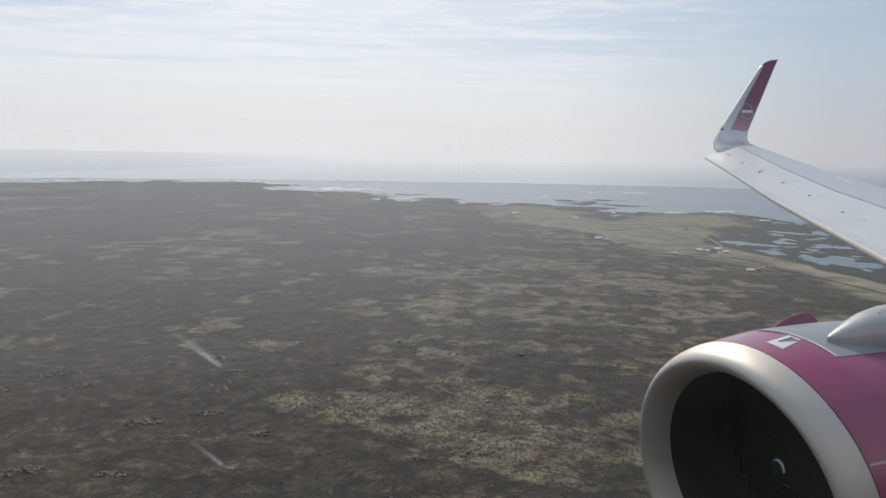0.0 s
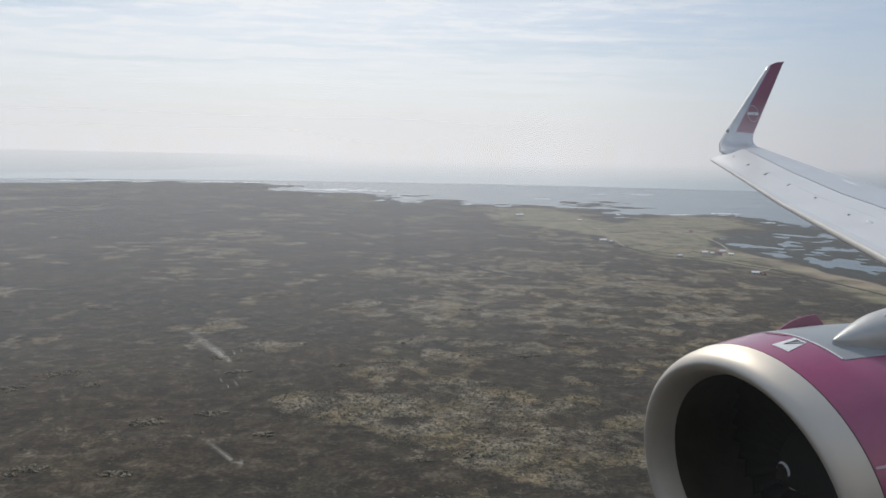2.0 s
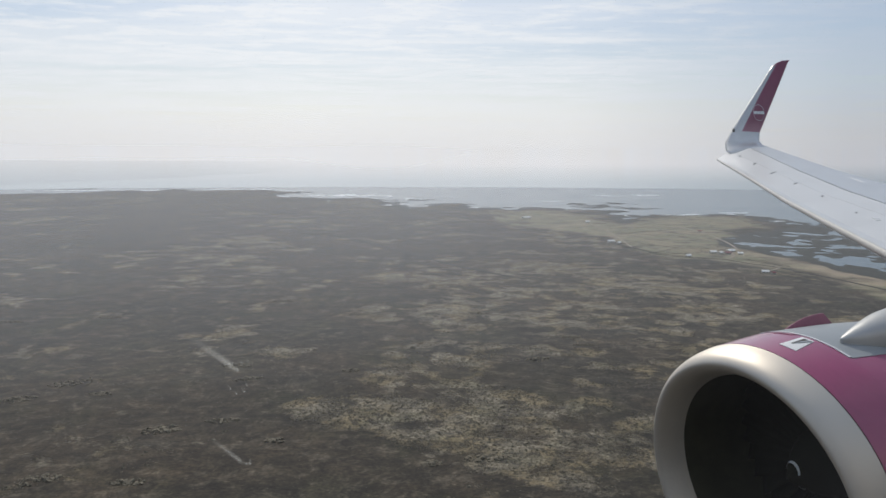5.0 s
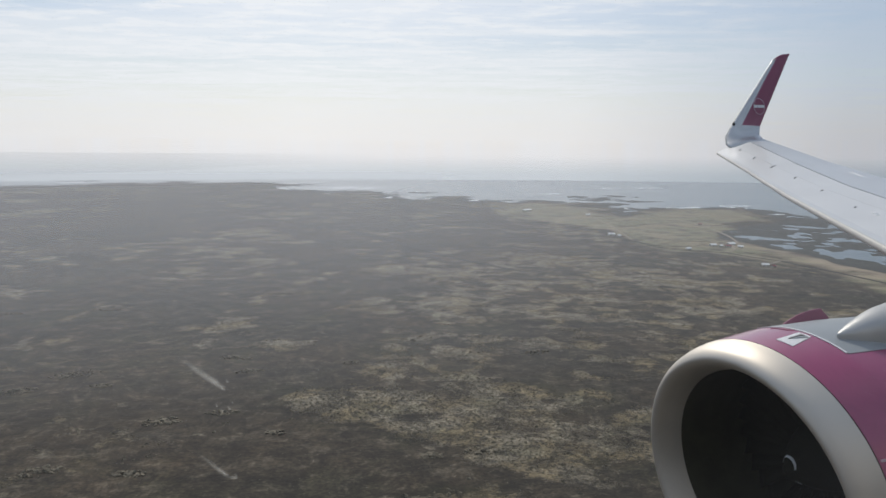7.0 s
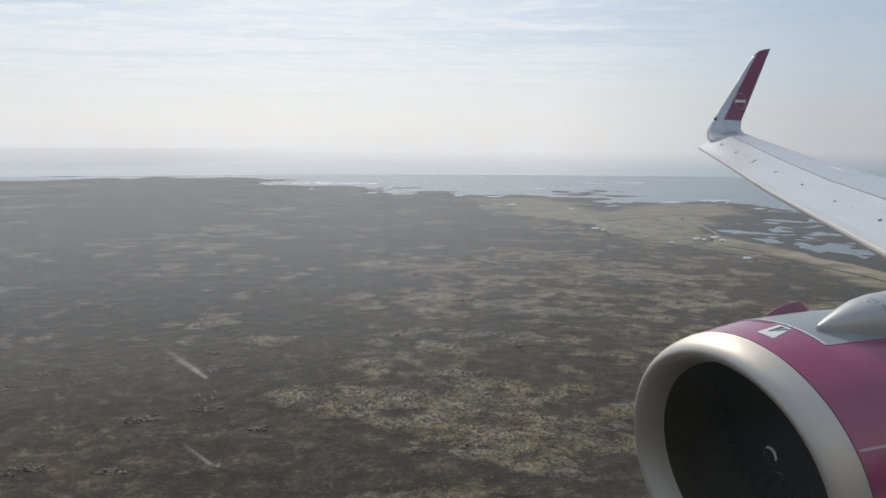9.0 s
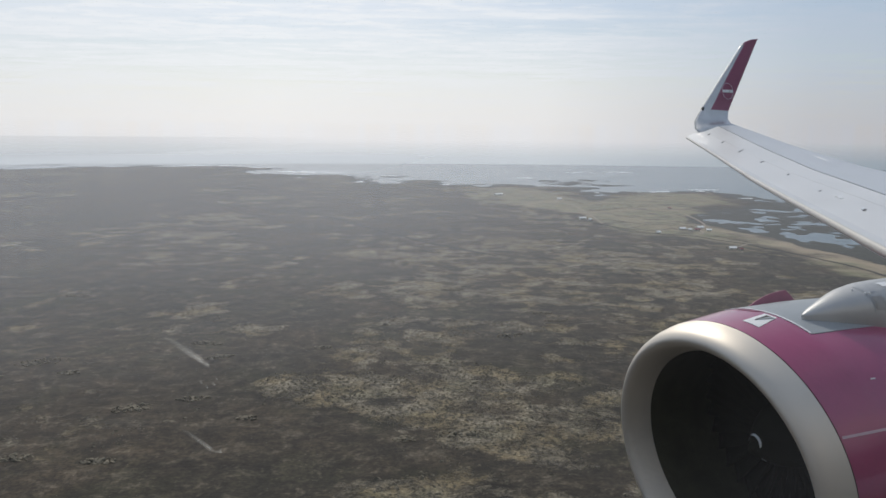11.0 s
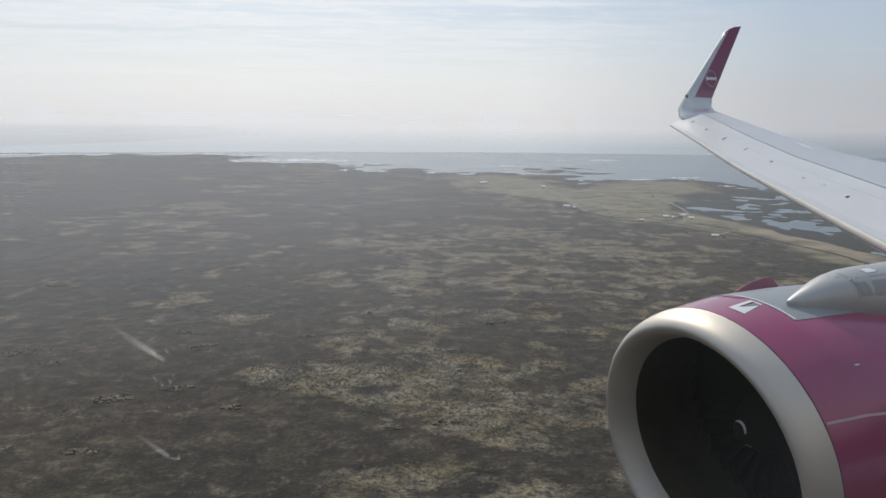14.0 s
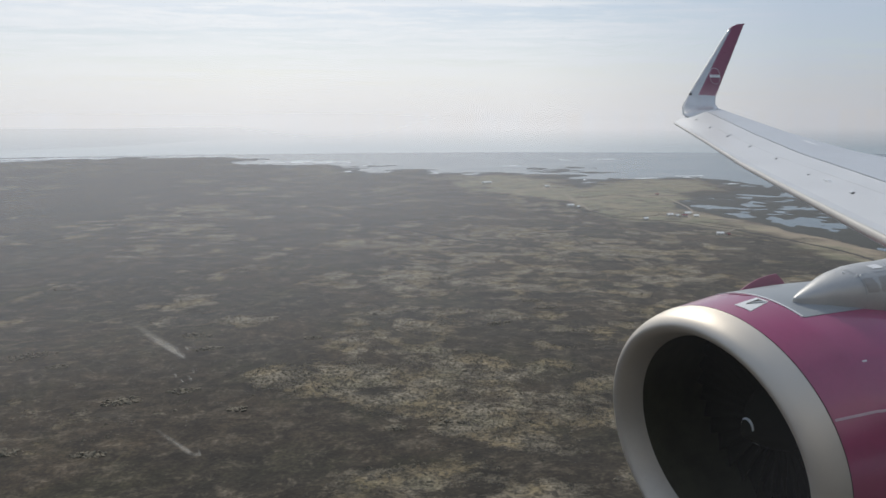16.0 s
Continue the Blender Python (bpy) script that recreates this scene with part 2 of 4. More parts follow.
def haze_film_material():
    """A clear pane with a thin uneven film of grime that scatters the sun and imitates distance haze."""
    m = bpy.data.materials.new("window_haze_film")
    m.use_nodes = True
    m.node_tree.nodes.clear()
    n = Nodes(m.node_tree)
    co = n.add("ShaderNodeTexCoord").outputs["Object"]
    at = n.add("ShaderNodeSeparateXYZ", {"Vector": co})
    # haze of the far land put into the pane, thickest below the skyline
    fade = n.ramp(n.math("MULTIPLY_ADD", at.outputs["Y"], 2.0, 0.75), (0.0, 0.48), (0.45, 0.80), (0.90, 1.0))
    haze_band = n.ramp(n.math("MULTIPLY_ADD", at.outputs["Z"], -4.0, 0.3), (0.06, 0.0), (0.18, 0.16), (0.26, 1.0), (0.40, 0.74), (0.58, 0.32), (0.78, 0.05), (0.95, 0.01))
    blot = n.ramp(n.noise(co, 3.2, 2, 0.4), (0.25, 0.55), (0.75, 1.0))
    amount = n.math("MULTIPLY_ADD", n.math("MULTIPLY", n.math("MULTIPLY", fade, haze_band), blot), 0.38, 0.0015)
    # second veil imitates cabin reflections over the engine
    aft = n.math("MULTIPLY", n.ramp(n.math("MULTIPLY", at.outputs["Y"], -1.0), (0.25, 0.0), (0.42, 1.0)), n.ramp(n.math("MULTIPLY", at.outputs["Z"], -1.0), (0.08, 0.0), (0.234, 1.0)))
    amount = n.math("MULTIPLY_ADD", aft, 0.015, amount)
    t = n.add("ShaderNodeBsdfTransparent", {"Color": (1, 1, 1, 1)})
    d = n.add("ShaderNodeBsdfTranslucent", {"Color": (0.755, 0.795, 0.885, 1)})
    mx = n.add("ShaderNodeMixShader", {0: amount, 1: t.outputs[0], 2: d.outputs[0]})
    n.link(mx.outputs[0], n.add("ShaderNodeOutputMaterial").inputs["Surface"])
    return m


def scuff_glint_material():
    m = bpy.data.materials.new("window_scuff_glint")
    m.use_nodes = True
    m.node_tree.nodes.clear()
    n = Nodes(m.node_tree)
    co = n.add("ShaderNodeTexCoord").outputs["UV"]
    s = n.add("ShaderNodeSeparateXYZ", {"Vector": co})
    across = n.ramp(n.math("ABSOLUTE", n.math("SUBTRACT", s.outputs["Y"], 0.5)), (0.0, 1.0), (0.5, 0.0))
    along = n.ramp(s.outputs["X"], (0.0, 0.0), (0.7, 0.7), (0.93, 1.0), (1.0, 0.0))
    t = n.add("ShaderNodeBsdfTransparent")
    d = n.add("ShaderNodeBsdfTranslucent", {"Color": (0.9, 0.9, 0.86, 1)})
    mx = n.add("ShaderNodeMixShader", {0: n.math("MULTIPLY", n.math("MULTIPLY", across, along), 0.24), 1: t.outputs[0], 2: d.outputs[0]})
    n.link(mx.outputs[0], n.add("ShaderNodeOutputMaterial").inputs["Surface"])
    return m


def seal_material():
    """Dark rubber that thins to nothing at its feathered inner lip."""
    m = bpy.data.materials.new("feathered_rubber_seal")
    m.use_nodes = True
    m.node_tree.nodes.clear()
    n = Nodes(m.node_tree)
    u = n.add("ShaderNodeSeparateXYZ", {"Vector": n.add("ShaderNodeTexCoord").outputs["UV"]}).outputs["X"]
    t = n.add("ShaderNodeBsdfTransparent")
    d = n.add("ShaderNodeBsdfDiffuse", {"Color": (0.02, 0.02, 0.018, 1)})
    mx = n.add("ShaderNodeMixShader", {0: n.ramp(u, (0.0, 0.0), (0.25, 0.12), (0.6, 0.75), (1.0, 1.0)), 1: t.outputs[0], 2: d.outputs[0]})
    n.link(mx.outputs[0], n.add("ShaderNodeOutputMaterial").inputs["Surface"])
    return m


HAZE_FILM, SCUFF_GLINT, SEAL = haze_film_material(), scuff_glint_material(), seal_material()


# ---- mesh helpers ----
def part(name, bm, mat, parent=None, label="", smooth=False):
    me = bpy.data.meshes.new(name)
    bmesh.ops.recalc_face_normals(bm, faces=bm.faces[:])
    bm.to_mesh(me)
    bm.free()
    for mt in mat if isinstance(mat, (list, tuple)) else [mat]:
        me.materials.append(mt)
    if smooth:
        me.polygons.foreach_set("use_smooth", [True] * len(me.polygons))
    ob = new(name, me)
    if parent:
        ob.parent = parent
    if label:
        ob["label"] = label
    return ob


def loft(sections, close=True, caps=True, bm=None, slot=None):
    """Rings of equal length joined in order. slot(i, j): the material of the face between rings i and points j."""
    bm = bm or bmesh.new()
    rings = [[bm.verts.new(p) for p in s] for s in sections]
    n = len(rings[0])
    for i in range(len(rings) - 1):
        for j in range(n if close else n - 1):
            k = (j + 1) % n
            f = bm.faces.new((rings[i][j], rings[i][k], rings[i + 1][k], rings[i + 1][j]))
            if slot:
                f.material_index = slot(i, j)
    if caps and close:
        bm.faces.new(rings[0][::-1])
        bm.faces.new(rings[-1])
    return bm


def lathe(profile, steps=96, y_first=True):
    """Turns (along, radius) pairs round the y axis."""
    bm = bmesh.new()
    rings = []
    for a, r in profile:
        rings.append([bm.verts.new((r * math.sin(2 * math.pi * k / steps), a, r * math.cos(2 * math.pi * k / steps))) for k in range(steps)])
    for i in range(len(rings) - 1):
        for k in range(steps):
            bm.faces.new((rings[i][k], rings[i][(k + 1) % steps], rings[i + 1][(k + 1) % steps], rings[i + 1][k]))
    return bm


def curve_through(points, count):
    """Points evenly spaced by index along a smooth curve through the given ones."""
    p = np.array(points, float)
    p = np.vstack([2 * p[0] - p[1], p, 2 * p[-1] - p[-2]])
    out = []
    for t in np.linspace(0, len(points) - 1 - 1e-6, count):
        i, u = int(t), t - int(t)
        a, b, c, d = p[i], p[i + 1], p[i + 2], p[i + 3]
        out.append(0.5 * (2 * b + (c - a) * u + (2 * a - 5 * b + 4 * c - d) * u * u + (3 * b - a - 3 * c + d) * u ** 3))
    return np.array(out)


# ---- noise on arrays, for the land ----
def lattice(ix, iy, seed):
    h = (ix.astype(np.int64) * 374761393 + iy.astype(np.int64) * 668265263 + seed * 1442695041) & 0xFFFFFFFF
    h = ((h ^ (h >> 13)) * 1274126177) & 0xFFFFFFFF
    return ((h ^ (h >> 16)) & 0xFFFFFF) / float(0xFFFFFF)


def value(x, y, seed=0):
    ix, iy = np.floor(x), np.floor(y)
    fx, fy = x - ix, y - iy
    fx, fy = fx * fx * (3 - 2 * fx), fy * fy * (3 - 2 * fy)
    a, b = lattice(ix, iy, seed), lattice(ix + 1, iy, seed)
    c, d = lattice(ix, iy + 1, seed), lattice(ix + 1, iy + 1, seed)
    return (a * (1 - fx) + b * fx) * (1 - fy) + (c * (1 - fx) + d * fx) * fy


def fbm(x, y, size, octaves=4, seed=0):
    total, amp, norm = 0.0, 1.0, 0.0
    for o in range(octaves):
        total = total + amp * value(x / size * 2 ** o + 17.3 * o, y / size * 2 ** o - 9.1 * o, seed + o)
        norm += amp
        amp *= 0.5
    return total / norm


def inside_distance(x, y, poly):
    """Signed distance to a closed outline, positive inside."""
    best = np.full(x.shape, 1e12)
    odd = np.zeros(x.shape, bool)
    for (ax_, ay_), (bx_, by_) in zip(poly, poly[1:] + poly[:1]):
        dx, dy = bx_ - ax_, by_ - ay_
        t = np.clip(((x - ax_) * dx + (y - ay_) * dy) / (dx * dx + dy * dy + 1e-9), 0, 1)
        best = np.minimum(best, (x - ax_ - t * dx) ** 2 + (y - ay_ - t * dy) ** 2)
        if ay_ != by_:
            odd ^= ((ay_ > y) != (by_ > y)) & (x < dx * (y - ay_) / dy + ax_)
    return np.where(odd, 1, -1) * np.sqrt(best)


# ---- the coast ----
COAST = [(-2282, 3488), (-2039, 3710), (-1806, 3862), (-1859, 4076), (-1772, 4229), (-1650, 4043), (-1571, 4368), (-1453, 4168),
         (-1189, 4332), (-1041, 4249), (-829, 4058), (-862, 3515), (-709, 3343), (-565, 3294), (-470, 2929), (-481, 3221), (-374, 3325),
         (-261, 3015), (-289, 2751), (-205, 2707), (-159, 2455), (-85, 2714), (11, 2864), (-22, 2412), (51, 2525), (151, 2657),
         (184, 2449), (275, 2632), (363, 2506), (457, 2514), (447, 2316), (472, 2195), (437, 1964), (492, 2108), (597, 2277),
         (675, 2258), (777, 2316), (835, 2246), (814, 2027), (846, 1867), (685, 1733), (601, 1659), (548, 1546), (512, 1411),
         (518, 1332), (528, 1240), (543, 1172), (550, 1100), (557, 1036), (562, 953), (572, 860), (561, 758), (560, 450), (700, -900),
         (-4900, -900), (-4900, 2300), (-2900, 3200)]
BAY = [(548, 1546), (662, 1776), (882, 2013), (958, 1874), (914, 1386), (635, 907), (562, 953), (550, 1100), (528, 1240), (512, 1411)]
FIELD = [(139, 2435), (355, 2446), (434, 1982), (658, 2257), (810, 2220), (806, 2007), (548, 1546), (512, 1411), (528, 1240),
         (550, 1100), (557, 944), (565, 850), (513, 770), (495, 882), (494, 985), (459, 1074), (432, 1174), (354, 1203), (318, 1314),
         (284, 1554), (202, 1739), (142, 1972)]
# where lichened lava lies thick (+) or heath covers it (-): x, y, reach, amount
COVER = ((25, 411, 75, 0.15), (-83, 452, 26, 0.24), (-9, 562, 38, 0.15), (111, 681, 75, 0.12), (-47, 518, 22, 0.14), (77, 350, 42, 0.12), (67, 920, 170, 0.06),
         (-102, 903, 90, 0.06), (253, 855, 150, 0.07), (-213, 465, 120, -0.16), (-64, 345, 38, -0.22), (-101, 668, 75, -0.12), (-900, 1500, 700, -0.10), (-320, 760, 120, -0.06))


def rough_land(x, y):
    """How far the lichened lava shows through the heath."""
    v = 0.22 * fbm(x, y, 210, 3, 1185) + 0.42 * fbm(x, y, 66, 5, 1186) + 0.36 * fbm(x, y, 22, 4, 1188)
    for cx, cy, reach, amount in COVER:
        v = v + 0.62 * amount * np.exp(-((x - cx) ** 2 + (y - cy) ** 2) / (reach * reach))
    return np.clip((v + 0.018 * np.clip((y - 480) / 300, 0, 1) - 0.532) * 5.5 + 0.5, 0, 1)


def land(x, y):
    """Height, and the shares of pasture, seaweed and sand."""
    sd = inside_distance(x, y, COAST) + (75 * (fbm(x, y, 150, 6, 3) - 0.5) + 60 * (fbm(x, y, 55, 5, 4) - 0.5)) * np.clip(y / 1700, 0.3, 1.7)
    base = np.clip(sd / 22, -1.6, 1.0) * 1.4 + np.clip(sd / 600, 0, 1) * 2.0
    bay = np.clip((inside_distance(x, y, BAY) + 90 * (fbm(x, y, 70, 4, 33) - 0.4)) / 30 + 1.5, 0, 1)
    flats = (0.55 * fbm(x, y * 0.8, 90, 6, 9) + 0.45 * fbm(x, y * 0.8, 30, 4, 12) - 0.50) * 7.0 + 1.6 * np.clip(1 - np.abs(sd) / 38, 0, 1)
    reef_d = np.minimum(np.hypot((x - 590) / 250, (y - 2800) / 330), np.minimum(np.hypot((x + 130) / 90, (y - 3200) / 120), np.hypot((x + 2285) / 330, (y - 4438) / 170)))
    reef = np.clip((1.0 - reef_d) * 3, 0, 1)
    shelf = np.clip(1.2 - np.abs(sd + 50) / 95, 0, 1) * np.clip((y - 1500) / 300, 0, 1)
    low = np.maximum(np.maximum(bay, reef), 0.95 * shelf)
    wet = (sd < 6) * low
    z = np.where(sd < 6, base * (1 - low) + low * np.minimum(flats, 0.7), base)
    humps = fbm(x, y, 34, 5, 21)
    lava = rough_land(x, y) * (sd > 0)
    field = np.clip(inside_distance(x, y, FIELD) / 45 + 0.30 + 4.6 * (fbm(x, y, 62, 5, 41) - 0.5), 0, 1)
    dry = np.clip(sd / 30, 0, 1)
    z = z + dry * ((humps - 0.4) * (0.7 + 1.5 * lava) * (1 - 0.8 * field) + 6 * (fbm(x, y, 420, 3, 51) - 0.45) * np.clip(sd / 250, 0, 1))
    weed = np.clip(wet * 1.4, 0, 1) + np.clip(1 - np.abs(sd) / 9, 0, 1) * (1 - field * 0.5)
    sand = np.clip(1.3 - np.abs(sd - 30) / 40, 0, 1) * np.clip((1400 - y) / 350, 0, 1) * (x > 250)
    return z, field, np.clip(weed, 0, 1), 0.8 * sand * np.clip(2.5 * fbm(x, y, 40, 3, 61) - 0.5, 0, 1), lava


def height(x, y):
    return float(land(np.array([float(x)]), np.array([float(y)]))[0][0])


def polar_sheet(name, azimuths, radii, mat, shape=None):
    a, r = np.meshgrid(np.array(azimuths), np.array(radii))
    x, y = (r * np.sin(a)).ravel(), (r * np.cos(a)).ravel()
    z, attrs = np.zeros_like(x), {}
    if shape:
        z, field, weed, sand, lava = shape(x, y)
        attrs = {"field": field, "weed": weed, "sand": sand, "lava": lava}
    na, nr = len(azimuths), len(radii)
    i = np.arange(nr - 1)[:, None] * na + np.arange(na - 1)[None, :]
    quads = np.stack([i, i + 1, i + na + 1, i + na], -1).reshape(-1, 4)[:, ::-1]
    me = bpy.data.meshes.new(name)
    me.vertices.add(len(x))
    me.vertices.foreach_set("co", np.stack([x, y, z], -1).ravel())
    me.loops.add(quads.size)
    me.loops.foreach_set("vertex_index", quads.ravel())
    me.polygons.add(len(quads))
    me.polygons.foreach_set("loop_start", np.arange(len(quads)) * 4)
    me.polygons.foreach_set("use_smooth", np.ones(len(quads), bool))
    me.update(calc_edges=True)
    for key, val in attrs.items():
        me.attributes.new(key, "FLOAT", "POINT").data.foreach_set("value", np.asarray(val, np.float32))
    me.materials.append(mat)
    return new(name, me)


az = np.radians(np.concatenate([np.arange(-180, -42, 6.0), np.arange(-42, 42, 0.17), np.arange(42, 180.1, 6.0)]))
rad = np.concatenate([[0.01, 60, 140, 200], np.geomspace(235, 4985, 520)])
tagged(polar_sheet("ground", az, rad, GROUND, land), "rough brown heath and lava land running to a ragged coast", "ground", kind="structure")
tagged(polar_sheet("water", np.radians(np.arange(-180, 181, 3.0)), np.concatenate([[0.01, 200], np.geomspace(400, 4990, 60)]), WATER),
       "pale grey sea under haze, faintly rippled", "sea", kind="structure")


def road(name, points, width, mat, label, lift=0.35):
    c = curve_through(points, 90)
    bm = bmesh.new()
    prev = None
    for i in range(len(c)):
        d = c[min(i + 1, len(c) - 1)] - c[max(i - 1, 0)]
        d = d / np.linalg.norm(d)
        nrm = np.array([-d[1], d[0]])
        ring = []
        for k, dz in ((-0.68, -0.9), (-0.5, 0.0), (0.0, 0.06), (0.5, 0.0), (0.68, -0.9)):
            q = c[i] + nrm * k * width
            ring.append(bm.verts.new((q[0], q[1], max(height(*c[i]), 0.8) + lift + dz)))
        if prev:
            for a in range(4):
                bm.faces.new((prev[a], prev[a + 1], ring[a + 1], ring[a]))
        prev = ring
    return tagged(part(name, bm, mat), label, "road", kind="structure")


road("road_inland", [(-338, 1615), (-283, 1575), (-230, 1537), (-147, 1394), (-99, 1299), (-56, 1208), (-10, 1124), (37, 1046), (92, 965)], 5.5, ASPHALT, "dark asphalt road crossing the heath", 0.45)
road("road_coast", [(480, 560), (505, 700), (516, 831), (516, 910), (499, 995), (483, 1059), (473, 1108), (448, 1150), (425, 1200), (388, 1215), (345, 1250), (318, 1356), (285, 1499)], 3.8, ASPHALT, "narrow asphalt road along the shore fields", 0.45)
road("road_track", [(425, 1200), (455, 1240), (470, 1290), (505, 1366), (532, 1512), (546, 1697), (540, 1848)], 3, GRAVEL, "pale gravel farm track across the pasture", 0.45)
road("road_farm", [(318, 1356), (330, 1500), (340, 1700), (342, 1930)], 2.6, GRAVEL, "narrow farm road to a lone house", 0.45)
road("road_lane", [(473, 1108), (455, 1085), (434, 1062)], 3, GRAVEL, "short gravel lane to a cottage", 0.45)


def field_wall(points, seed):
    """A low dry-stone wall: a bumpy ridge along a line."""
    rnd = random.Random(seed)
    c = curve_through(points, 60)
    rings = []
    for i in range(len(c)):
        d = c[min(i + 1, len(c) - 1)] - c[max(i - 1, 0)]
        d = d / np.linalg.norm(d)
        z, w, h = height(*c[i]) - 0.3, rnd.uniform(0.3, 0.6), rnd.uniform(0.55, 1.05)
        rings.append([(c[i][0] - d[1] * k, c[i][1] + d[0] * k, z + q) for k, q in ((-w, 0), (-w * 0.7, h), (w * 0.7, h), (w, 0))])
    return tagged(part("field_wall", loft(rings), STONE), "low dark dry-stone wall round a pasture", "stone wall", group="field walls")


STONE = simple("dry_stone", (0.105, 0.095, 0.078), 0.95, 0.6, 0.5)
for k, line in enumerate(([(302, 1373), (330, 1323), (352, 1261), (399, 1205)], [(282, 1230), (341, 1291), (399, 1360)], [(399, 1360), (440, 1362), (480, 1340)],
                          [(355, 1619), (430, 1690), (517, 1767)], [(462, 1208), (476, 1156), (492, 1115)], [(341, 1291), (380, 1275), (420, 1300), (440, 1362)],
                          [(300, 1420), (345, 1440), (399, 1360)])):
    field_wall(line, k)


def house(x, y, w, d, h, roof_h, turn, wall, roof, name, label):
    root = new(name)
    root.matrix_world = pose(x, y, height(x, y) - 0.3, 0, 0, turn)
    tagged(root, label, "house", group="farm buildings")
    bm = bmesh.new()
    bmesh.ops.create_cube(bm, size=1, matrix=Matrix.Translation((0, 0, h / 2)) @ Matrix.Diagonal((w, d, h, 1)))
    for s in (-1, 1):
        v = [bm.verts.new(p) for p in ((s * w / 2, -d / 2, h), (s * w / 2, d / 2, h), (s * w / 2, 0, h + roof_h))]
        bm.faces.new(v)
    part("wall", bm, wall, root)
    bm = bmesh.new()
    o = 0.45
    prof = [(-d / 2 - o, h - 0.25), (0, h + roof_h + 0.05), (d / 2 + o, h - 0.25), (d / 2 + o, h), (0, h + roof_h + 0.35), (-d / 2 - o, h)]
    loft([[(sx, a, b) for a, b in prof] for sx in (-w / 2 - o, w / 2 + o)], bm=bm)
    part("roof", bm, roof, root, "ribbed metal roof")
    k = max(2, int(w // 4))
    for i in range(k):
        for s in (-1, 1):
            bm = bmesh.new()
            bmesh.ops.create_cube(bm, size=1, matrix=Matrix.Translation((-w / 2 + (i + 0.5) * w / k, s * d / 2, h * 0.55)) @ Matrix.Diagonal((1.3, 0.16, 1.3, 1)))
            part("window", bm, DARKGLASS, root)
    bm = bmesh.new()
    bmesh.ops.create_cube(bm, size=1, matrix=Matrix.Translation((w / 2, 0, 1.05)) @ Matrix.Diagonal((0.16, 1.0, 2.1, 1)))
    part("door", bm, DARKGLASS, root)
    return root


for hx, hy, hw, hd, hh, rh, tn, rf, nm, lb in (
        (437, 1288, 12, 8, 3.6, 2.4, 15, ROOF_GREY, "farmhouse", "white plastered farmhouse with a pale roof in a pasture"),
        (446, 1278, 9, 7, 3.2, 2.2, 35, ROOF_GREY, "shed", "small white shed beside the farmhouse"),
        (456, 1272, 10, 8, 4.0, 2.4, 10, ROOF_RED, "farmhouse", "white farmhouse with a red roof"),
        (474, 1308, 14, 9, 3.8, 2.6, 20, ROOF_GREY, "barn", "long white barn with a pale metal roof"),
        (477, 1272, 9, 7, 3.2, 2.0, -15, ROOF_GREY, "shed", "pale outbuilding behind the barn"),
        (299, 1448, 13, 9, 4.2, 2.4, 5, ROOF_GREY, "barn", "white barn with a pale roof at the heath's edge"),
        (310, 1432, 7, 6, 3.0, 1.8, 30, ROOF_GREY, "shed", "small pale shed beside a barn"),
        (430, 1053, 10, 7, 3.4, 2.2, -10, ROOF_GREY, "farmhouse", "white cottage beside the shore road"),
        (437, 1043, 7, 5, 2.8, 1.8, 30, ROOF_RED, "shed", "small red-roofed shed beside a cottage"),
        (342, 1957, 12, 9, 4.0, 2.4, 12, ROOF_GREY, "farmhouse", "white house alone in the far pasture"),
        (199, 2086, 30, 12, 4.5, 2.6, 40, ROOF_GREY, "barn", "long pale barn near the shore"),
        (546, 1700, 9, 7, 3.2, 2.0, -20, ROOF_RED, "shed", "low shed with a dull red roof"),
        (380, 1236, 8, 6, 3.0, 2.0, 12, ROOF_GREY, "shed", "small pale shed beside field walls")):
    house(hx, hy, 0.9 * hw, 0.9 * hd, 0.8 * hh, 0.7 * rh, tn, PLASTER, rf, nm, lb)


def foam(x, y, w, d, turn, seed):
    """A broken line of surf: ragged thin flakes just over the water."""
    rnd = random.Random(seed)
    bm = bmesh.new()
    for k in range(26):
        cx, cy = rnd.gauss(0, w / 3), rnd.gauss(0, d / 3)
        a, b, ph = rnd.uniform(0.08, 0.2) * w, rnd.uniform(0.1, 0.3) * d, rnd.uniform(0, 6)
        ring = [bm.verts.new((cx + a * math.cos(q) * (1 + 0.35 * math.sin(3 * q + ph)), cy + b * math.sin(q) * (1 + 0.4 * math.sin(5 * q + ph)), 0.06 + 0.004 * k))
                for q in np.linspace(0, 2 * math.pi, 15)[:-1]]
        bm.faces.new(ring)
    ob = part("surf", bm, FOAM)
    ob.matrix_world = pose(x, y, 0, 0, 0, turn)
    return tagged(ob, "white broken surf on the sea by the rocks", "surf", kind="stuff")


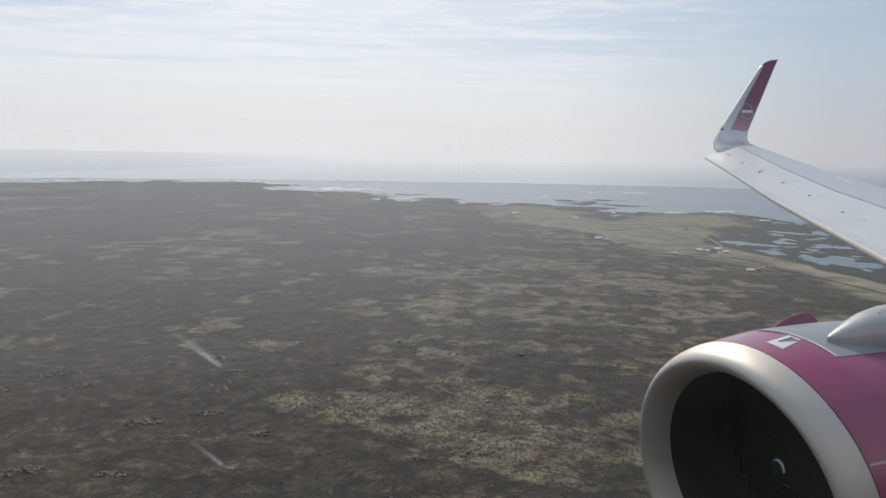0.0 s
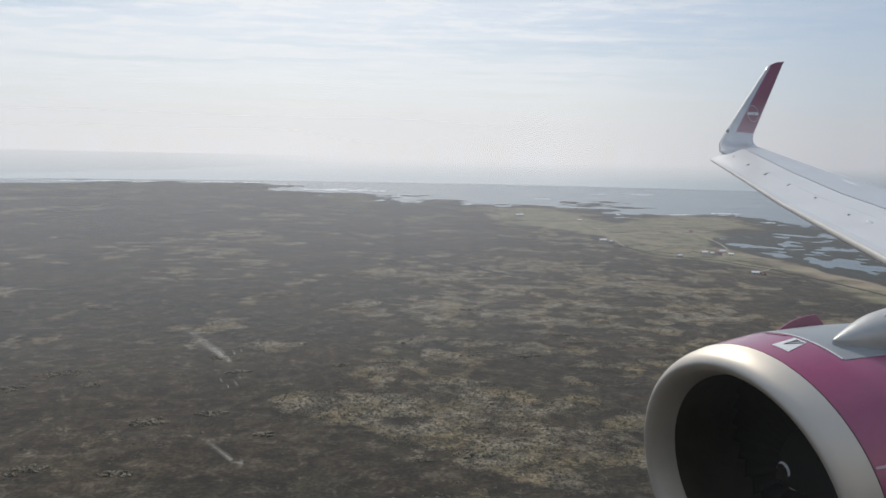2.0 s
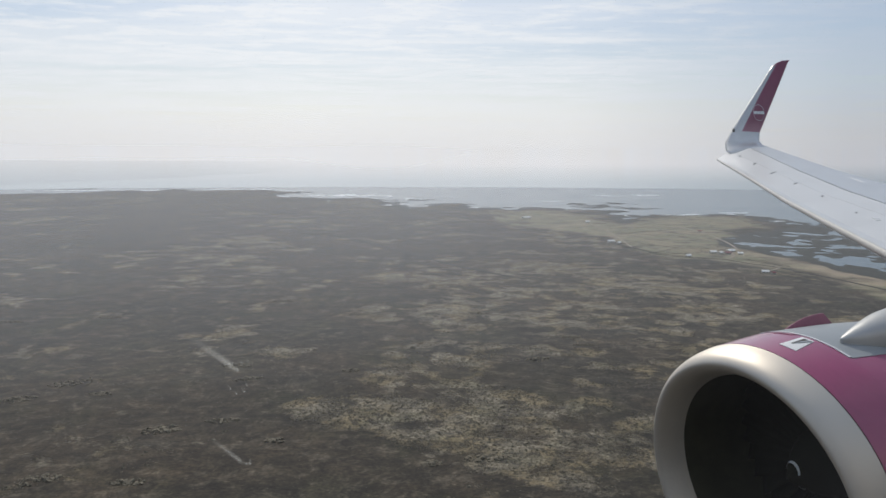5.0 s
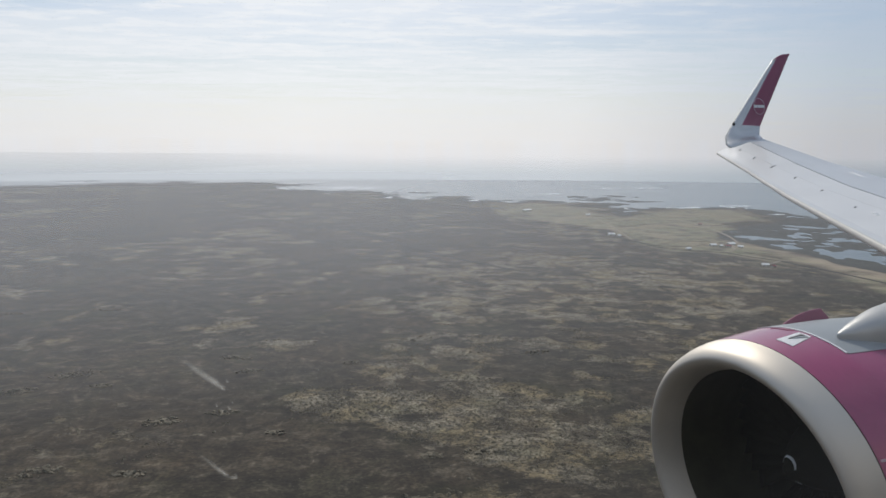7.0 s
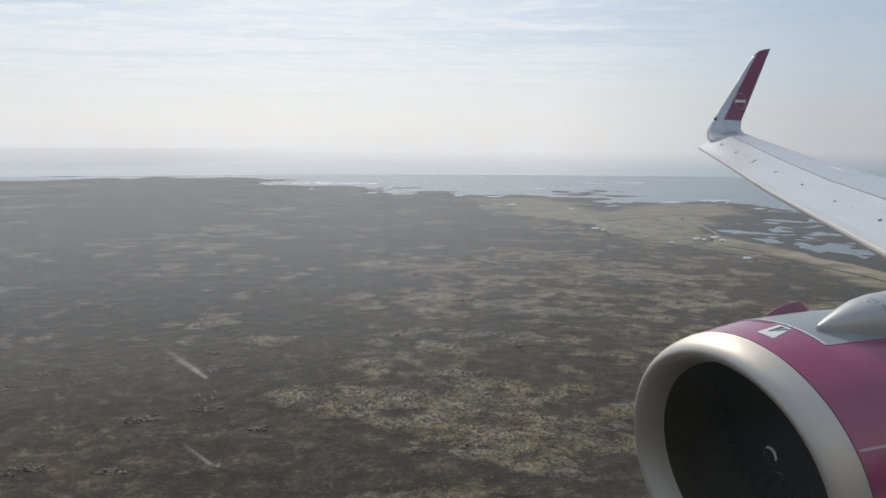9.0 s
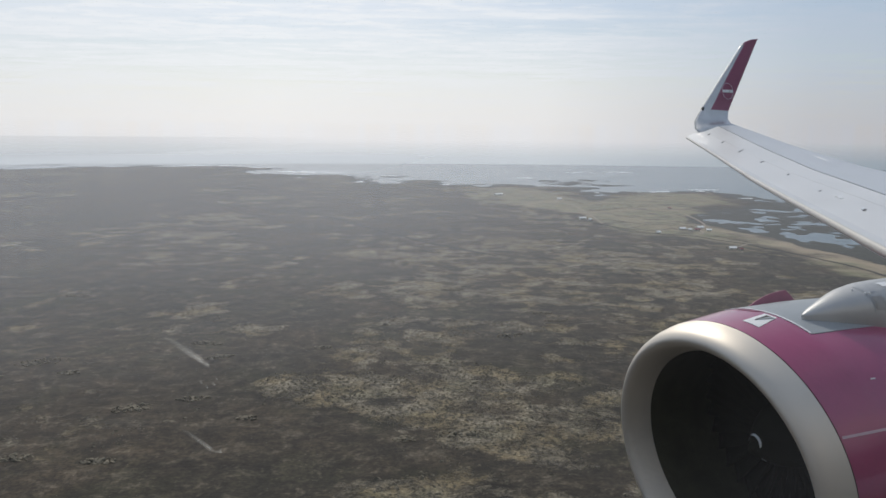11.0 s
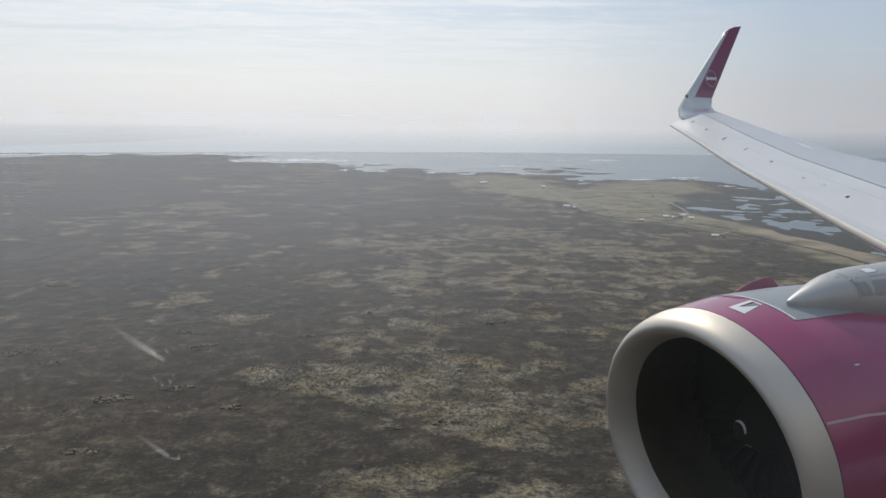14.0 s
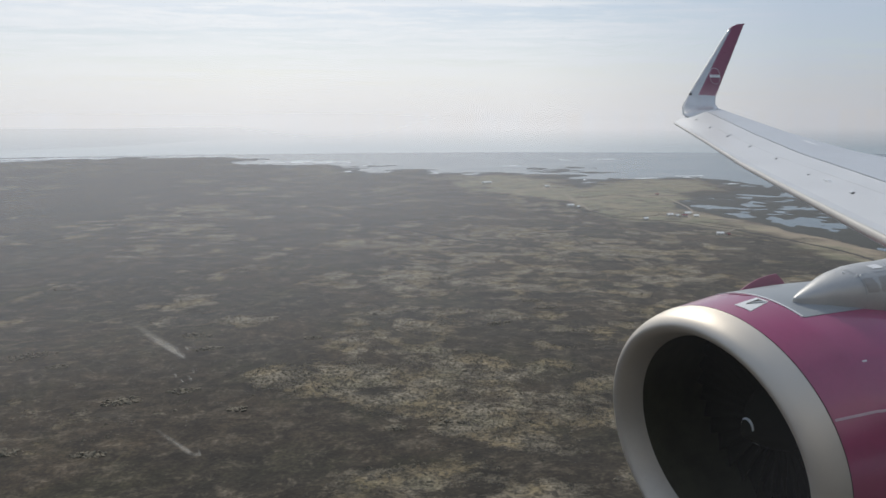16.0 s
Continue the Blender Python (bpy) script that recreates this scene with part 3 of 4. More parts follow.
for k, (fx, fy, fw, fd, ft) in enumerate(((941, 3759, 90, 40, 0), (-162, 3255, 60, 40, 0), (-544, 3650, 170, 130, 10), (-380, 3617, 120, 60, 0),
                                         (-926, 4154, 150, 60, 0), (-1211, 4411, 330, 60, -6), (737, 3702, 70, 25, 0), (876, 2403, 60, 20, 0),
                                         (-213, 2819, 60, 40, 0), (-5, 2538, 60, 30, 0), (409, 3147, 60, 25, 0), (-1865, 4261, 220, 50, 0),
                                         (-2109, 4180, 260, 60, 0), (868, 2051, 50, 18, 0))):
    foam(fx, fy, fw, fd, ft, k)
shore_rnd = random.Random(77)
for k, ((ax, ay), (bx, by)) in enumerate(zip(COAST[3:38], COAST[4:39])):
    run = math.hypot(bx - ax, by - ay)
    side = Vector((ay - by, bx - ax)) / run
    if shore_rnd.random() < 0.75:
        off = shore_rnd.uniform(25, 60)
        foam((ax + bx) / 2 + side.x * off, (ay + by) / 2 + side.y * off, 0.45 * run, shore_rnd.uniform(14, 30), math.degrees(math.atan2(by - ay, bx - ax)), 100 + k)


# ---- the airliner: x to starboard, y to the nose, z up, round the passenger's eye ----
HEADING = radians(18)
AIR = Matrix(((-math.sin(HEADING), -math.cos(HEADING), 0, 0), (math.cos(HEADING), -math.sin(HEADING), 0, 0), (0, 0, 1, ALT), (0, 0, 0, 1)))
plane = new("airliner")
plane.matrix_world = AIR
tagged(plane, "airliner in flight with grey wings and a magenta engine", "airplane")


def lead(s):
    return -11.4 + (15.3 - s) * 0.5206, float(np.interp(s, (2, 4, 5.73, 8, 9.68, 12.21, 15.3, 16), (-1.25, -1.1, -0.95, -0.73, -0.56, -0.24, 0.12, 0.2)))


def trail(s):
    return -12.59 + (15.2 - s) * 0.3057, float(np.interp(s, (2, 6, 9.9, 12.03, 15.2, 16), (-1.1, -0.75, -0.38, -0.08, 0.46, 0.6)))


def skin(s, c, lift=0.0):
    """A point of the wing's upper skin at span s and chord share c."""
    a, b = lead(s), trail(s)
    return Vector((s, a[0] + (b[0] - a[0]) * c, a[1] + (b[1] - a[1]) * (1 - (1 - c) ** 2) + lift))


def thick(s, c):
    """Depth of the wing under the upper skin."""
    chord = lead(s)[0] - trail(s)[0]
    return 0.11 * chord * max(0.0, 3.2 * math.sqrt(c) * (1 - c)) * 0.62 + 0.012


def hinge(s):
    return 0.50 + 0.0225 * (s - 8.3)


def slat_mesh(s0, s1):
    rings = []
    for s in np.linspace(s0, s1, 14):
        r = 0.022 + 0.0022 * (16 - s)
        end = 0.335
        nose = skin(s, 0.0)
        ring = [skin(s, c) for c in (end, 0.28, 0.2, 0.13, 0.08)]
        first = ring[-1]
        for a in np.linspace(70, 290, 9):
            ring.append(Vector((s, nose.y - r * (1 + math.cos(radians(a))), nose.z + r * math.sin(radians(a)))))
        under = skin(s, 0.12)
        ring.append(Vector((s, under.y, nose.z - r * 1.05)))
        ring.append(Vector((s, skin(s, 0.25).y, nose.z - r * 0.2)))
        ring.append(skin(s, end, -0.02))
        rings.append(ring)
    bm = loft(rings, slot=lambda i, j: 1 if 5 <= j <= 13 else 0)
    for f in bm.faces:
        f.smooth = len(f.verts) == 4 and f.calc_area() < 0.5 and f.material_index == 1
        if len(f.verts) > 4:
            for e in f.edges:
                e.smooth = False
    return bm


wing = part("wing", loft([[skin(s, c) for c in np.linspace(0.338, hinge(s), 6)] + [skin(s, c, -thick(s, c)) for c in np.linspace(hinge(s), 0.10, 7)] + [skin(s, 0.10, -0.05), skin(s, 0.32, -0.06), skin(s, 0.336, -0.02)]
                          for s in np.linspace(0.3, 15.05, 40)]), WING, plane, "light grey painted wing skin", smooth=False)
for s0, s1 in ((9.7505, 15.25), (7.2505, 9.7495), (4.75, 7.2495)):
    part("slat", slat_mesh(s0, s1), [WING, EDGE], wing, "grey slat with a worn metal leading edge")
for s0, s1, nm in ((5.5, 14.95, "aileron"), (0.3, 5.49, "flap")):
    rings = []
    for s in np.linspace(s0, s1, 14):
        h0 = hinge(s) + 0.011
        rings.append([skin(s, c, 0.004) for c in np.linspace(h0, 1.0, 6)] + [skin(s, c, -thick(s, c)) for c in np.linspace(1.0, h0, 6)])
    part(nm, loft(rings), SHADED_GREY, wing, "control surface in wing grey darkened for shade")
part("hinge_gap", loft([[skin(s, hinge(s) - 0.004, -0.03), skin(s, hinge(s) + 0.03, -0.03), skin(s, hinge(s) + 0.03, -0.06), skin(s, hinge(s) - 0.004, -0.06)]
                        for s in np.linspace(0.35, 14.9, 20)]), BLACK, wing, "dark gap along the hinge line")


def fastener(s, c, w, l, mat, name, lift=0.006, turn=0):
    p = skin(s, c)
    q = skin(s + 0.05, c)
    bm = bmesh.new()
    bmesh.ops.create_cube(bm, size=1, matrix=Matrix.Diagonal((w, l, 0.012, 1)))
    bmesh.ops.bevel(bm, geom=bm.edges[:], offset=0.003, segments=1, affect="EDGES")
    ob = part(name, bm, mat, wing)
    ob.matrix_local = Matrix.Translation(p + Vector((0, 0, lift * 0.3))) @ (q - p).to_track_quat("X", "Z").to_matrix().to_4x4() @ pose(0, 0, 0, 0, 0, turn)
    return ob


for s, c, w, l in ((14.47, 0.33, 0.018, 0.26), (13.32, 0.31, 0.018, 0.28), (12.17, 0.32, 0.020, 0.40), (10.9, 0.30, 0.022, 0.20), (9.65, 0.29, 0.030, 0.10), (8.2, 0.24, 0.026, 0.07), (6.87, 0.23, 0.035, 0.11)):
    fastener(s, c, w, l, BLACK, "slat_track_slot", turn=60)
for s, c, w, l in ((12.22, 0.34, 0.012, 0.36), (10.95, 0.32, 0.012, 0.18), (6.94, 0.235, 0.03, 0.14)):
    fastener(s, c, w, l, WHITE, "slot_edge", turn=60)
for s, c in ((12.9, 0.06), (9.87, 0.055), (7.22, 0.04), (7.72, 0.26), (7.62, 0.25)):
    fastener(s, c, 0.075, 0.06, WHITE, "access_cover", turn=20)
fastener(7.47, 0.04, 0.04, 0.05, BLACK, "drain_hole")
for s, c in ((10.6, 0.86), (10.85, 0.87)):
    fastener(s, c, 0.28, 0.05, WHITE, "white_stencil")

# winglet: the tip of the wing sweeps up in a curve
ROOTS = [((14.9, -11.55, 0.20), (14.9, -12.5, 0.41)), ((15.25, -11.62, 0.31), (15.2, -12.6, 0.46)), ((15.45, -11.74, 0.50), (15.42, -12.68, 0.56)),
         ((15.6, -12.0, 0.77), (15.6, -12.83, 0.77))]
TOP = ((15.97, -13.40, 2.40), (16.05, -13.94, 2.53))
winglet_path = [tuple(map(Vector, p)) for p in ROOTS]
for h in (0.15, 0.3, 0.45, 0.6, 0.75, 0.88, 0.96, 1.0):
    a, b = Vector(ROOTS[3][0]).lerp(Vector(TOP[0]), h), Vector(ROOTS[3][1]).lerp(Vector(TOP[1]), h)
    winglet_path.append((a, b))
winglet_path.append((Vector((15.99, -13.53, 2.485)), Vector((16.055, -13.965, 2.56))))
winglet_path.append((Vector((16.01, -13.72, 2.555)), Vector((16.06, -13.985, 2.59))))


def winglet_ring(i):
    a, b = winglet_path[i]
    lo, hi = winglet_path[max(i - 1, 0)], winglet_path[min(i + 1, len(winglet_path) - 1)]
    span = ((hi[0] + hi[1]) - (lo[0] + lo[1])).normalized()
    chord = b - a
    nrm = chord.cross(span).normalized()
    if nrm.x > 0 or (abs(nrm.x) < 0.3 and nrm.z < 0):
        nrm = -nrm
    h = min(1.0, max(0.0, (a.z - 0.77) / 1.63))
    cm = 0.34 - 0.17 * h
    cs = [0, 0.2 * cm, 0.55 * cm, cm, cm + 0.25 * (1 - cm), cm + 0.5 * (1 - cm), cm + 0.75 * (1 - cm), cm + 0.92 * (1 - cm), 1.0]
    t = [0.5 * 0.11 * chord.length * 2.0 * (1.4845 * math.sqrt(c) - 0.63 * c - 1.758 * c * c + 1.4215 * c ** 3 - 0.5075 * c ** 4) * 1.0 + 0.003 * c for c in cs]
    inner = [a + chord * c + nrm * q for c, q in zip(cs, t)]
    outer = [a + chord * c - nrm * q * 0.6 for c, q in zip(cs[1:], t[1:])]
    return inner + outer[::-1]


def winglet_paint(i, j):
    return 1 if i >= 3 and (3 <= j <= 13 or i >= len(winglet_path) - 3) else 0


winglet = part("winglet", loft([winglet_ring(i) for i in range(len(winglet_path))], slot=winglet_paint), [TIP, SHADED_MAGENTA], plane, "magenta upswept wing tip, darkened for shade, with a grey leading edge", smooth=True)


def on_winglet(h, c, off=0.0):
    a, b = Vector(ROOTS[3][0]).lerp(Vector(TOP[0]), h), Vector(ROOTS[3][1]).lerp(Vector(TOP[1]), h)
    nrm = (b - a).cross(Vector(TOP[0]) - Vector(ROOTS[3][0])).normalized()
    if nrm.x > 0:
        nrm = -nrm
    tc = 0.11 * (b - a).length * (1.4845 * math.sqrt(c) - 0.63 * c - 1.758 * c * c + 1.4215 * c ** 3 - 0.5075 * c ** 4)
    return a + (b - a) * c + nrm * (tc + off), nrm


centre, wn = on_winglet(0.275, 0.60, 0.012)
wy = (Vector(TOP[0]) + Vector(TOP[1]) - Vector(ROOTS[3][0]) - Vector(ROOTS[3][1])).normalized()
wx = wn.cross(wy).normalized()
wx = -wx if wx.y > 0 else wx
wy = Vector((0, 0, 1)) - wn * wn.z
wy.normalize()
wx = wy.cross(wn)
wx = -wx if wx.y > 0 else wx
bm = bmesh.new()
ring_o = [(math.cos(a), math.sin(a)) for a in np.linspace(0, 2 * math.pi, 41)[:-1]]
loft([[centre + wx * (r * 0.80 * c) + wy * (r * s) + wn * o for r, o in ((0.205, 0), (0.205, 0.004), (0.190, 0.004), (0.190, 0))] for c, s in ring_o + ring_o[:1]], caps=False, bm=bm)
part("emblem_ring", bm, PINKISH, winglet, "pale ring emblem")
for k, (x0, x1) in enumerate(((-0.15, -0.055), (-0.045, 0.045), (0.055, 0.15))):
    bm = bmesh.new()
    loft([[centre + wx * x + wy * y + wn * o for y, o in ((-0.035, 0), (-0.035, 0.005), (0.035, 0.005), (0.035, 0))] for x in (x0, x1)], bm=bm)
    part("emblem_bar", bm, WHITE, winglet, "pale emblem bar")
bm = bmesh.new()
p0, _ = on_winglet(0.02, 0.05, 0.0)
bmesh.ops.create_uvsphere(bm, u_segments=12, v_segments=8, radius=0.035, matrix=Matrix.Translation(p0) @ Matrix.Diagonal((1, 1, 1.3, 1)))
part("position_light", bm, BLACK, winglet, "small dark light housing", smooth=True)

# ---- engine ----
ENGINE = Matrix(((0.99028, -0.11206, -0.08246, 4.174), (0.12313, 0.98184, 0.14466, -3.638), (0.06475, -0.15342, 0.98609, -2.202), (0, 0, 0, 1))) @ Matrix.Diagonal((0.9833, 0.9833, 0.9833, 1))
PYLON_POSE = Matrix.Scale(1.021, 4) @ Matrix(((0.99483, -0.10106, -0.01026, 4.0), (0.10157, 0.98979, 0.10053, -3.49), (0.0, -0.10106, 0.99493, -2.195), (0, 0, 0, 1)))
PROFILE_Y = (-3.4, -2.8, -2.2, -1.5, -0.9, -0.4, -0.15, 0.0)
PROFILE_R = (0.86, 0.96, 1.03, 1.075, 1.075, 1.05, 1.034, 1.022)


def bend(y):
    """The inlet droops and toes in; behind it the cowl runs straighter."""
    k = max(0.0, -y)
    return -0.05 * k, -0.07 * k - 0.10 * max(0.0, k - 0.35)


def cowl_point(y, deg, lift=0.0):
    bx, bz = bend(y)
    r = float(np.interp(y, PROFILE_Y, PROFILE_R)) + lift
    return Vector((bx + r * math.sin(radians(deg)), y, bz + r * math.cos(radians(deg))))


ys = np.concatenate([np.linspace(-3.4, -0.5, 22), np.linspace(-0.45, -0.004, 10)])
bm = loft([[cowl_point(y, d) for d in np.linspace(0, 360, 121)[:-1]] for y in ys], caps=False)
engine = part("jet_engine", bm, MAGENTA, plane, "glossy magenta engine cowl with a bare metal lip", smooth=True)
engine.matrix_local = ENGINE
lip_curve = curve_through([(0.002, 1.022), (0.08, 1.014), (0.155, 0.995), (0.20, 0.968), (0.222, 0.935), (0.21, 0.90), (0.175, 0.870), (0.105, 0.836), (0.03, 0.810)], 40)
part("inlet_lip", lathe(lip_curve, 128), LIP, engine, "brushed bare aluminium inlet lip", smooth=True)
part("inlet_duct", lathe(curve_through([(0.03, 0.810), (-0.05, 0.800), (-0.2, 0.80), (-0.45, 0.82), (-0.72, 0.83), (-0.95, 0.83)], 16), 96), DUCT, engine, "dark perforated inlet lining", smooth=True)
spin_curve = curve_through([(-0.19, 0.004), (-0.23, 0.05), (-0.31, 0.11), (-0.42, 0.19), (-0.54, 0.25)], 16)
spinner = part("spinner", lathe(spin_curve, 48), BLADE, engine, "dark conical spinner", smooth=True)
bm = bmesh.new()
rings = []
for k in range(26):
    u = k / 25
    y = -0.235 - 0.10 * u
    r = float(np.interp(-y, [-p[0] for p in spin_curve], [p[1] for p in spin_curve])) + 0.004
    a = radians(-60 + 250 * u)
    w = 0.024 * math.sin(math.pi * min(1, 0.12 + u)) + 0.006
    rings.append([(r * math.sin(a), y + 0.001, r * math.cos(a)), ((r + w * 0.5) * math.sin(a), y - w, (r + w * 0.5) * math.cos(a)), ((r + w * 0.5 - 0.004) * math.sin(a), y - w - 0.004, (r + w * 0.5 - 0.004) * math.cos(a))])
part("spiral_mark", loft(rings, bm=bm), WHITE, spinner, "white spiral painted on the spinner")
blade_rings = []
for k in range(9):
    u = k / 8
    r, tw, ch = 0.24 + 0.58 * u, radians(20 + 42 * u), 0.17 + 0.05 * u
    d = Vector((math.sin(tw), math.cos(tw), 0))
    nn = Vector((d.y, -d.x, 0))
    blade_rings.append([d * (ch * q) + nn * (o * 0.012 + 0.02 * math.sin(math.pi * (q + 0.5))) + Vector((0, -0.63, r)) for q, o in ((-0.5, 0), (-0.2, 1), (0.2, 1), (0.5, 0), (0.2, -1), (-0.2, -1))])
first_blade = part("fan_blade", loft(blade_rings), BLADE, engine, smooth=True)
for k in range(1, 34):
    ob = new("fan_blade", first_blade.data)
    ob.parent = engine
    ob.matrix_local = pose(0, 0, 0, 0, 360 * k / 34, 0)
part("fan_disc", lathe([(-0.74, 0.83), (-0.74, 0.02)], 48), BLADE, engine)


def cowl_patch(y0, y1, d0, d1, lift, ny=10, nd=12, thickness=0.006):
    """A plate that lies on the cowl; d0 and d1 give its edges, in degrees, at each y."""
    bm = bmesh.new()
    rows = [[bm.verts.new(cowl_point(y, d0(y) + (d1(y) - d0(y)) * k / nd, lift)) for k in range(nd + 1)] for y in np.linspace(y0, y1, ny + 1)]
    for i in range(ny):
        for k in range(nd):
            bm.faces.new((rows[i][k], rows[i][k + 1], rows[i + 1][k + 1], rows[i + 1][k]))
    low = bmesh.ops.extrude_face_region(bm, geom=bm.faces[:])
    for v in low["geom"]:
        if isinstance(v, bmesh.types.BMVert):
            v.co.x *= 1 - thickness
            v.co.z *= 1 - thickness
    return bm


part("apron_panel", cowl_patch(-0.39, -3.2, lambda y: -18.1 + 1.6 * (y + 0.39), lambda y: 24.0, 0.004, 24, 24), GREYP, engine, "grey painted panel under the pylon", smooth=False)
part("apron_edge", cowl_patch(-0.374, -0.390, lambda y: -17.6, lambda y: 24.0, 0.006, 1, 24), WHITE, engine, "thin pale sealant line")
part("vent_panel", cowl_patch(-0.135, -0.345, lambda y: -6.7 + 2.6 * (y + 0.135) / -0.21, lambda y: 1.0 + 0.4 * (y + 0.135) / -0.21, 0.004, 6, 6), WHITE, engine, "white plate round a vent")
part("vent_opening", cowl_patch(-0.203, -0.322, lambda y: -1.3 - 2.9 * (y + 0.203) / -0.119, lambda y: -1.1 + 0.4 * (y + 0.203) / -0.119, 0.0075, 6, 4), BLACK, engine, "dark wedge-shaped vent")
part("vent_ramp", cowl_patch(-0.225, -0.318, lambda y: -2.0 - 2.2 * (y + 0.225) / -0.093, lambda y: -1.7 - 1.1 * (y + 0.225) / -0.093, 0.0095, 4, 3), GREYP, engine, "grey ramp inside the vent")
part("painted_line", cowl_patch(-0.335, -0.350, lambda y: 6.0, lambda y: 14.5, 0.003, 1, 8, 0.002), SHADED_MAGENTA, engine)
part("painted_line", cowl_patch(-0.350, -0.366, lambda y: 5.0, lambda y: 10.0, 0.003, 1, 8, 0.002), SHADED_MAGENTA, engine)
# seam lines of the cowl
for y in (-0.004,):
    part("cowl_seam", cowl_patch(y, y - 0.004, lambda q: -100.0, lambda q: -19.5, 0.0012, 1, 40, 0.002), SHADED_MAGENTA, engine)
# a faint reflection on the glossy cowl, painted as a pale band
part("cowl_reflection", cowl_patch(-0.02, -1.9, lambda y: -57.6 + 4 * y, lambda y: -56.7 + 4 * y, 0.003, 12, 2, 0.002), PINKISH, engine, "pale reflected line painted on the cowl")
part("small_placard", cowl_patch(-0.47, -0.51, lambda y: -41.2, lambda y: -40.7, 0.003, 2, 2, 0.002), WHITE, engine)

# strake: a thin fin on the far shoulder of the cowl
rings = []
for y, hgt in ((-0.56, 0.004), (-0.64, 0.032), (-0.71, 0.054), (-0.78, 0.070), (-0.87, 0.082), (-0.96, 0.090), (-0.975, 0.088), (-1.005, 0.048), (-1.03, 0.004)):
    for_ring = []
    for dx, up_ in ((-0.008, -0.02), (-0.004, hgt), (0.004, hgt), (0.008, -0.02)):
        p = cowl_point(y, 21.0, up_)
        for_ring.append(p + Vector((dx, 0, 0)))
    rings.append(for_ring)
part("strake", loft(rings), SHADED_MAGENTA, engine, "small dark magenta fin")

# pylon: a smooth fairing that rises from the cowl to the wing
PYLON = ((-0.515, 0.006, 0.004), (-0.55, 0.030, 0.018), (-0.62, 0.060, 0.040), (-0.72, 0.095, 0.068), (-0.83, 0.140, 0.090), (-0.95, 0.175, 0.108), (-1.07, 0.205, 0.124),
         (-1.24, 0.235, 0.128), (-1.42, 0.255, 0.124), (-1.7, 0.27, 0.14), (-2.4, 0.28, 0.26), (-3.2, 0.28, 0.5))
PY_BACK, PY_HALF, PY_HIGH = [-p[0] for p in PYLON], [p[1] for p in PYLON], [p[2] for p in PYLON]


def pylon_base(y, lift):
    r = float(np.interp(y, PROFILE_Y, PROFILE_R)) + lift
    return Vector((0.05 * y - 0.1132 * r, y, 0.07 * y + 0.9936 * r))


def pylon_point(y, a, lift=0.0):
    """A point of the fairing's skin at a station and an angle round it; 0 is outboard, 180 towards the cabin."""
    half, high = float(np.interp(-y, PY_BACK, PY_HALF)) + lift, float(np.interp(-y, PY_BACK, PY_HIGH)) + lift
    c, q = math.cos(radians(a)), abs(math.sin(radians(a)))
    return pylon_base(y, 0.012 + 0.025 * min(1.0, (-0.515 - y) / 0.4)) + Vector((half * c, 0, high * q ** 0.85 - 0.062 * (half / 0.27) * (1 - q)))


rings = []
for y in (-0.515, -0.53, -0.55, -0.59, -0.62, -0.67, -0.72, -0.775, -0.83, -0.89, -0.95, -1.01, -1.07, -1.15, -1.24, -1.33, -1.42, -1.55, -1.7, -2.0, -2.4, -3.2):
    ring = [pylon_point(y, a) for a in np.linspace(0, 180, 25)]
    half = float(np.interp(-y, PY_BACK, PY_HALF))
    base = pylon_base(y, 0.02)
    rings.append(ring + [base + Vector((-half, 0, -0.25)), base + Vector((half, 0, -0.25))])
pylon = part("pylon", loft(rings), SILVER, plane, "smooth silver-grey pylon fairing", smooth=True)
pylon.matrix_local = PYLON_POSE
for y, a in ((-0.915, 104), (-0.985, 128), (-0.955, 126), (-1.24, 112), (-1.30, 128)):
    bm = bmesh.new()
    bmesh.ops.create_uvsphere(bm, u_segments=10, v_segments=6, radius=0.009, matrix=Matrix.Translation(pylon_point(y, a)))
    part("rivet", bm, WHITE, pylon)


def pylon_plate(y0, y1, a0, a1, mat, name, label):
    """A thin plate on the pylon's skin between two stations and two angles round it."""
    bm = bmesh.new()
    loft([[pylon_point(y, a, 0.003) for a in np.linspace(a0, a1, 9)] for y in np.linspace(y0, y1, 5)], close=False, bm=bm)
    return part(name, bm, mat, pylon, label)


pylon_plate(-1.13, -1.22, 100, 116, WHITE, "placard", "small white placard")
pylon_plate(-1.18, -1.24, 152, 162, GREYP, "access_plate", "small dark access plate")
pylon_plate(-0.955, -0.962, 92, 178, GREYP, "panel_joint", "dark joint between fairing panels")
pylon_plate(-0.97, -1.70, 124, 127, GREYP, "panel_joint", "dark joint along the fairing")
pylon_plate(-0.97, -1.70, 138, 174, PANEL, "lower_panel", "dull grey lower fairing panel")

# ---- cabin side with its window ----
CX, CZ, RI = -1.575, -0.30, 1.975
HOLE = ((-0.74, 0.25), (-0.43, 0.25))
n_lines = sorted([-14.0, -9.0, -4.0, -1.5, HOLE[0][0], HOLE[0][1], 1.0, 3.0, 6.0])
a_hole = [math.degrees(math.asin((z - CZ) / RI)) for z in HOLE[1]]
a_lines = sorted([*np.arange(-160, -10, 10.0), *a_hole, *np.arange(20, 200.1, 10.0)])
bm = bmesh.new()
grid = [[[bm.verts.new((CX + r * math.cos(radians(a)), n_, CZ + r * math.sin(radians(a)))) for a in a_lines] for n_ in n_lines] for r in (RI, RI + 0.03)]
hole_n, hole_a = n_lines.index(HOLE[0][0]), a_lines.index(a_hole[0])
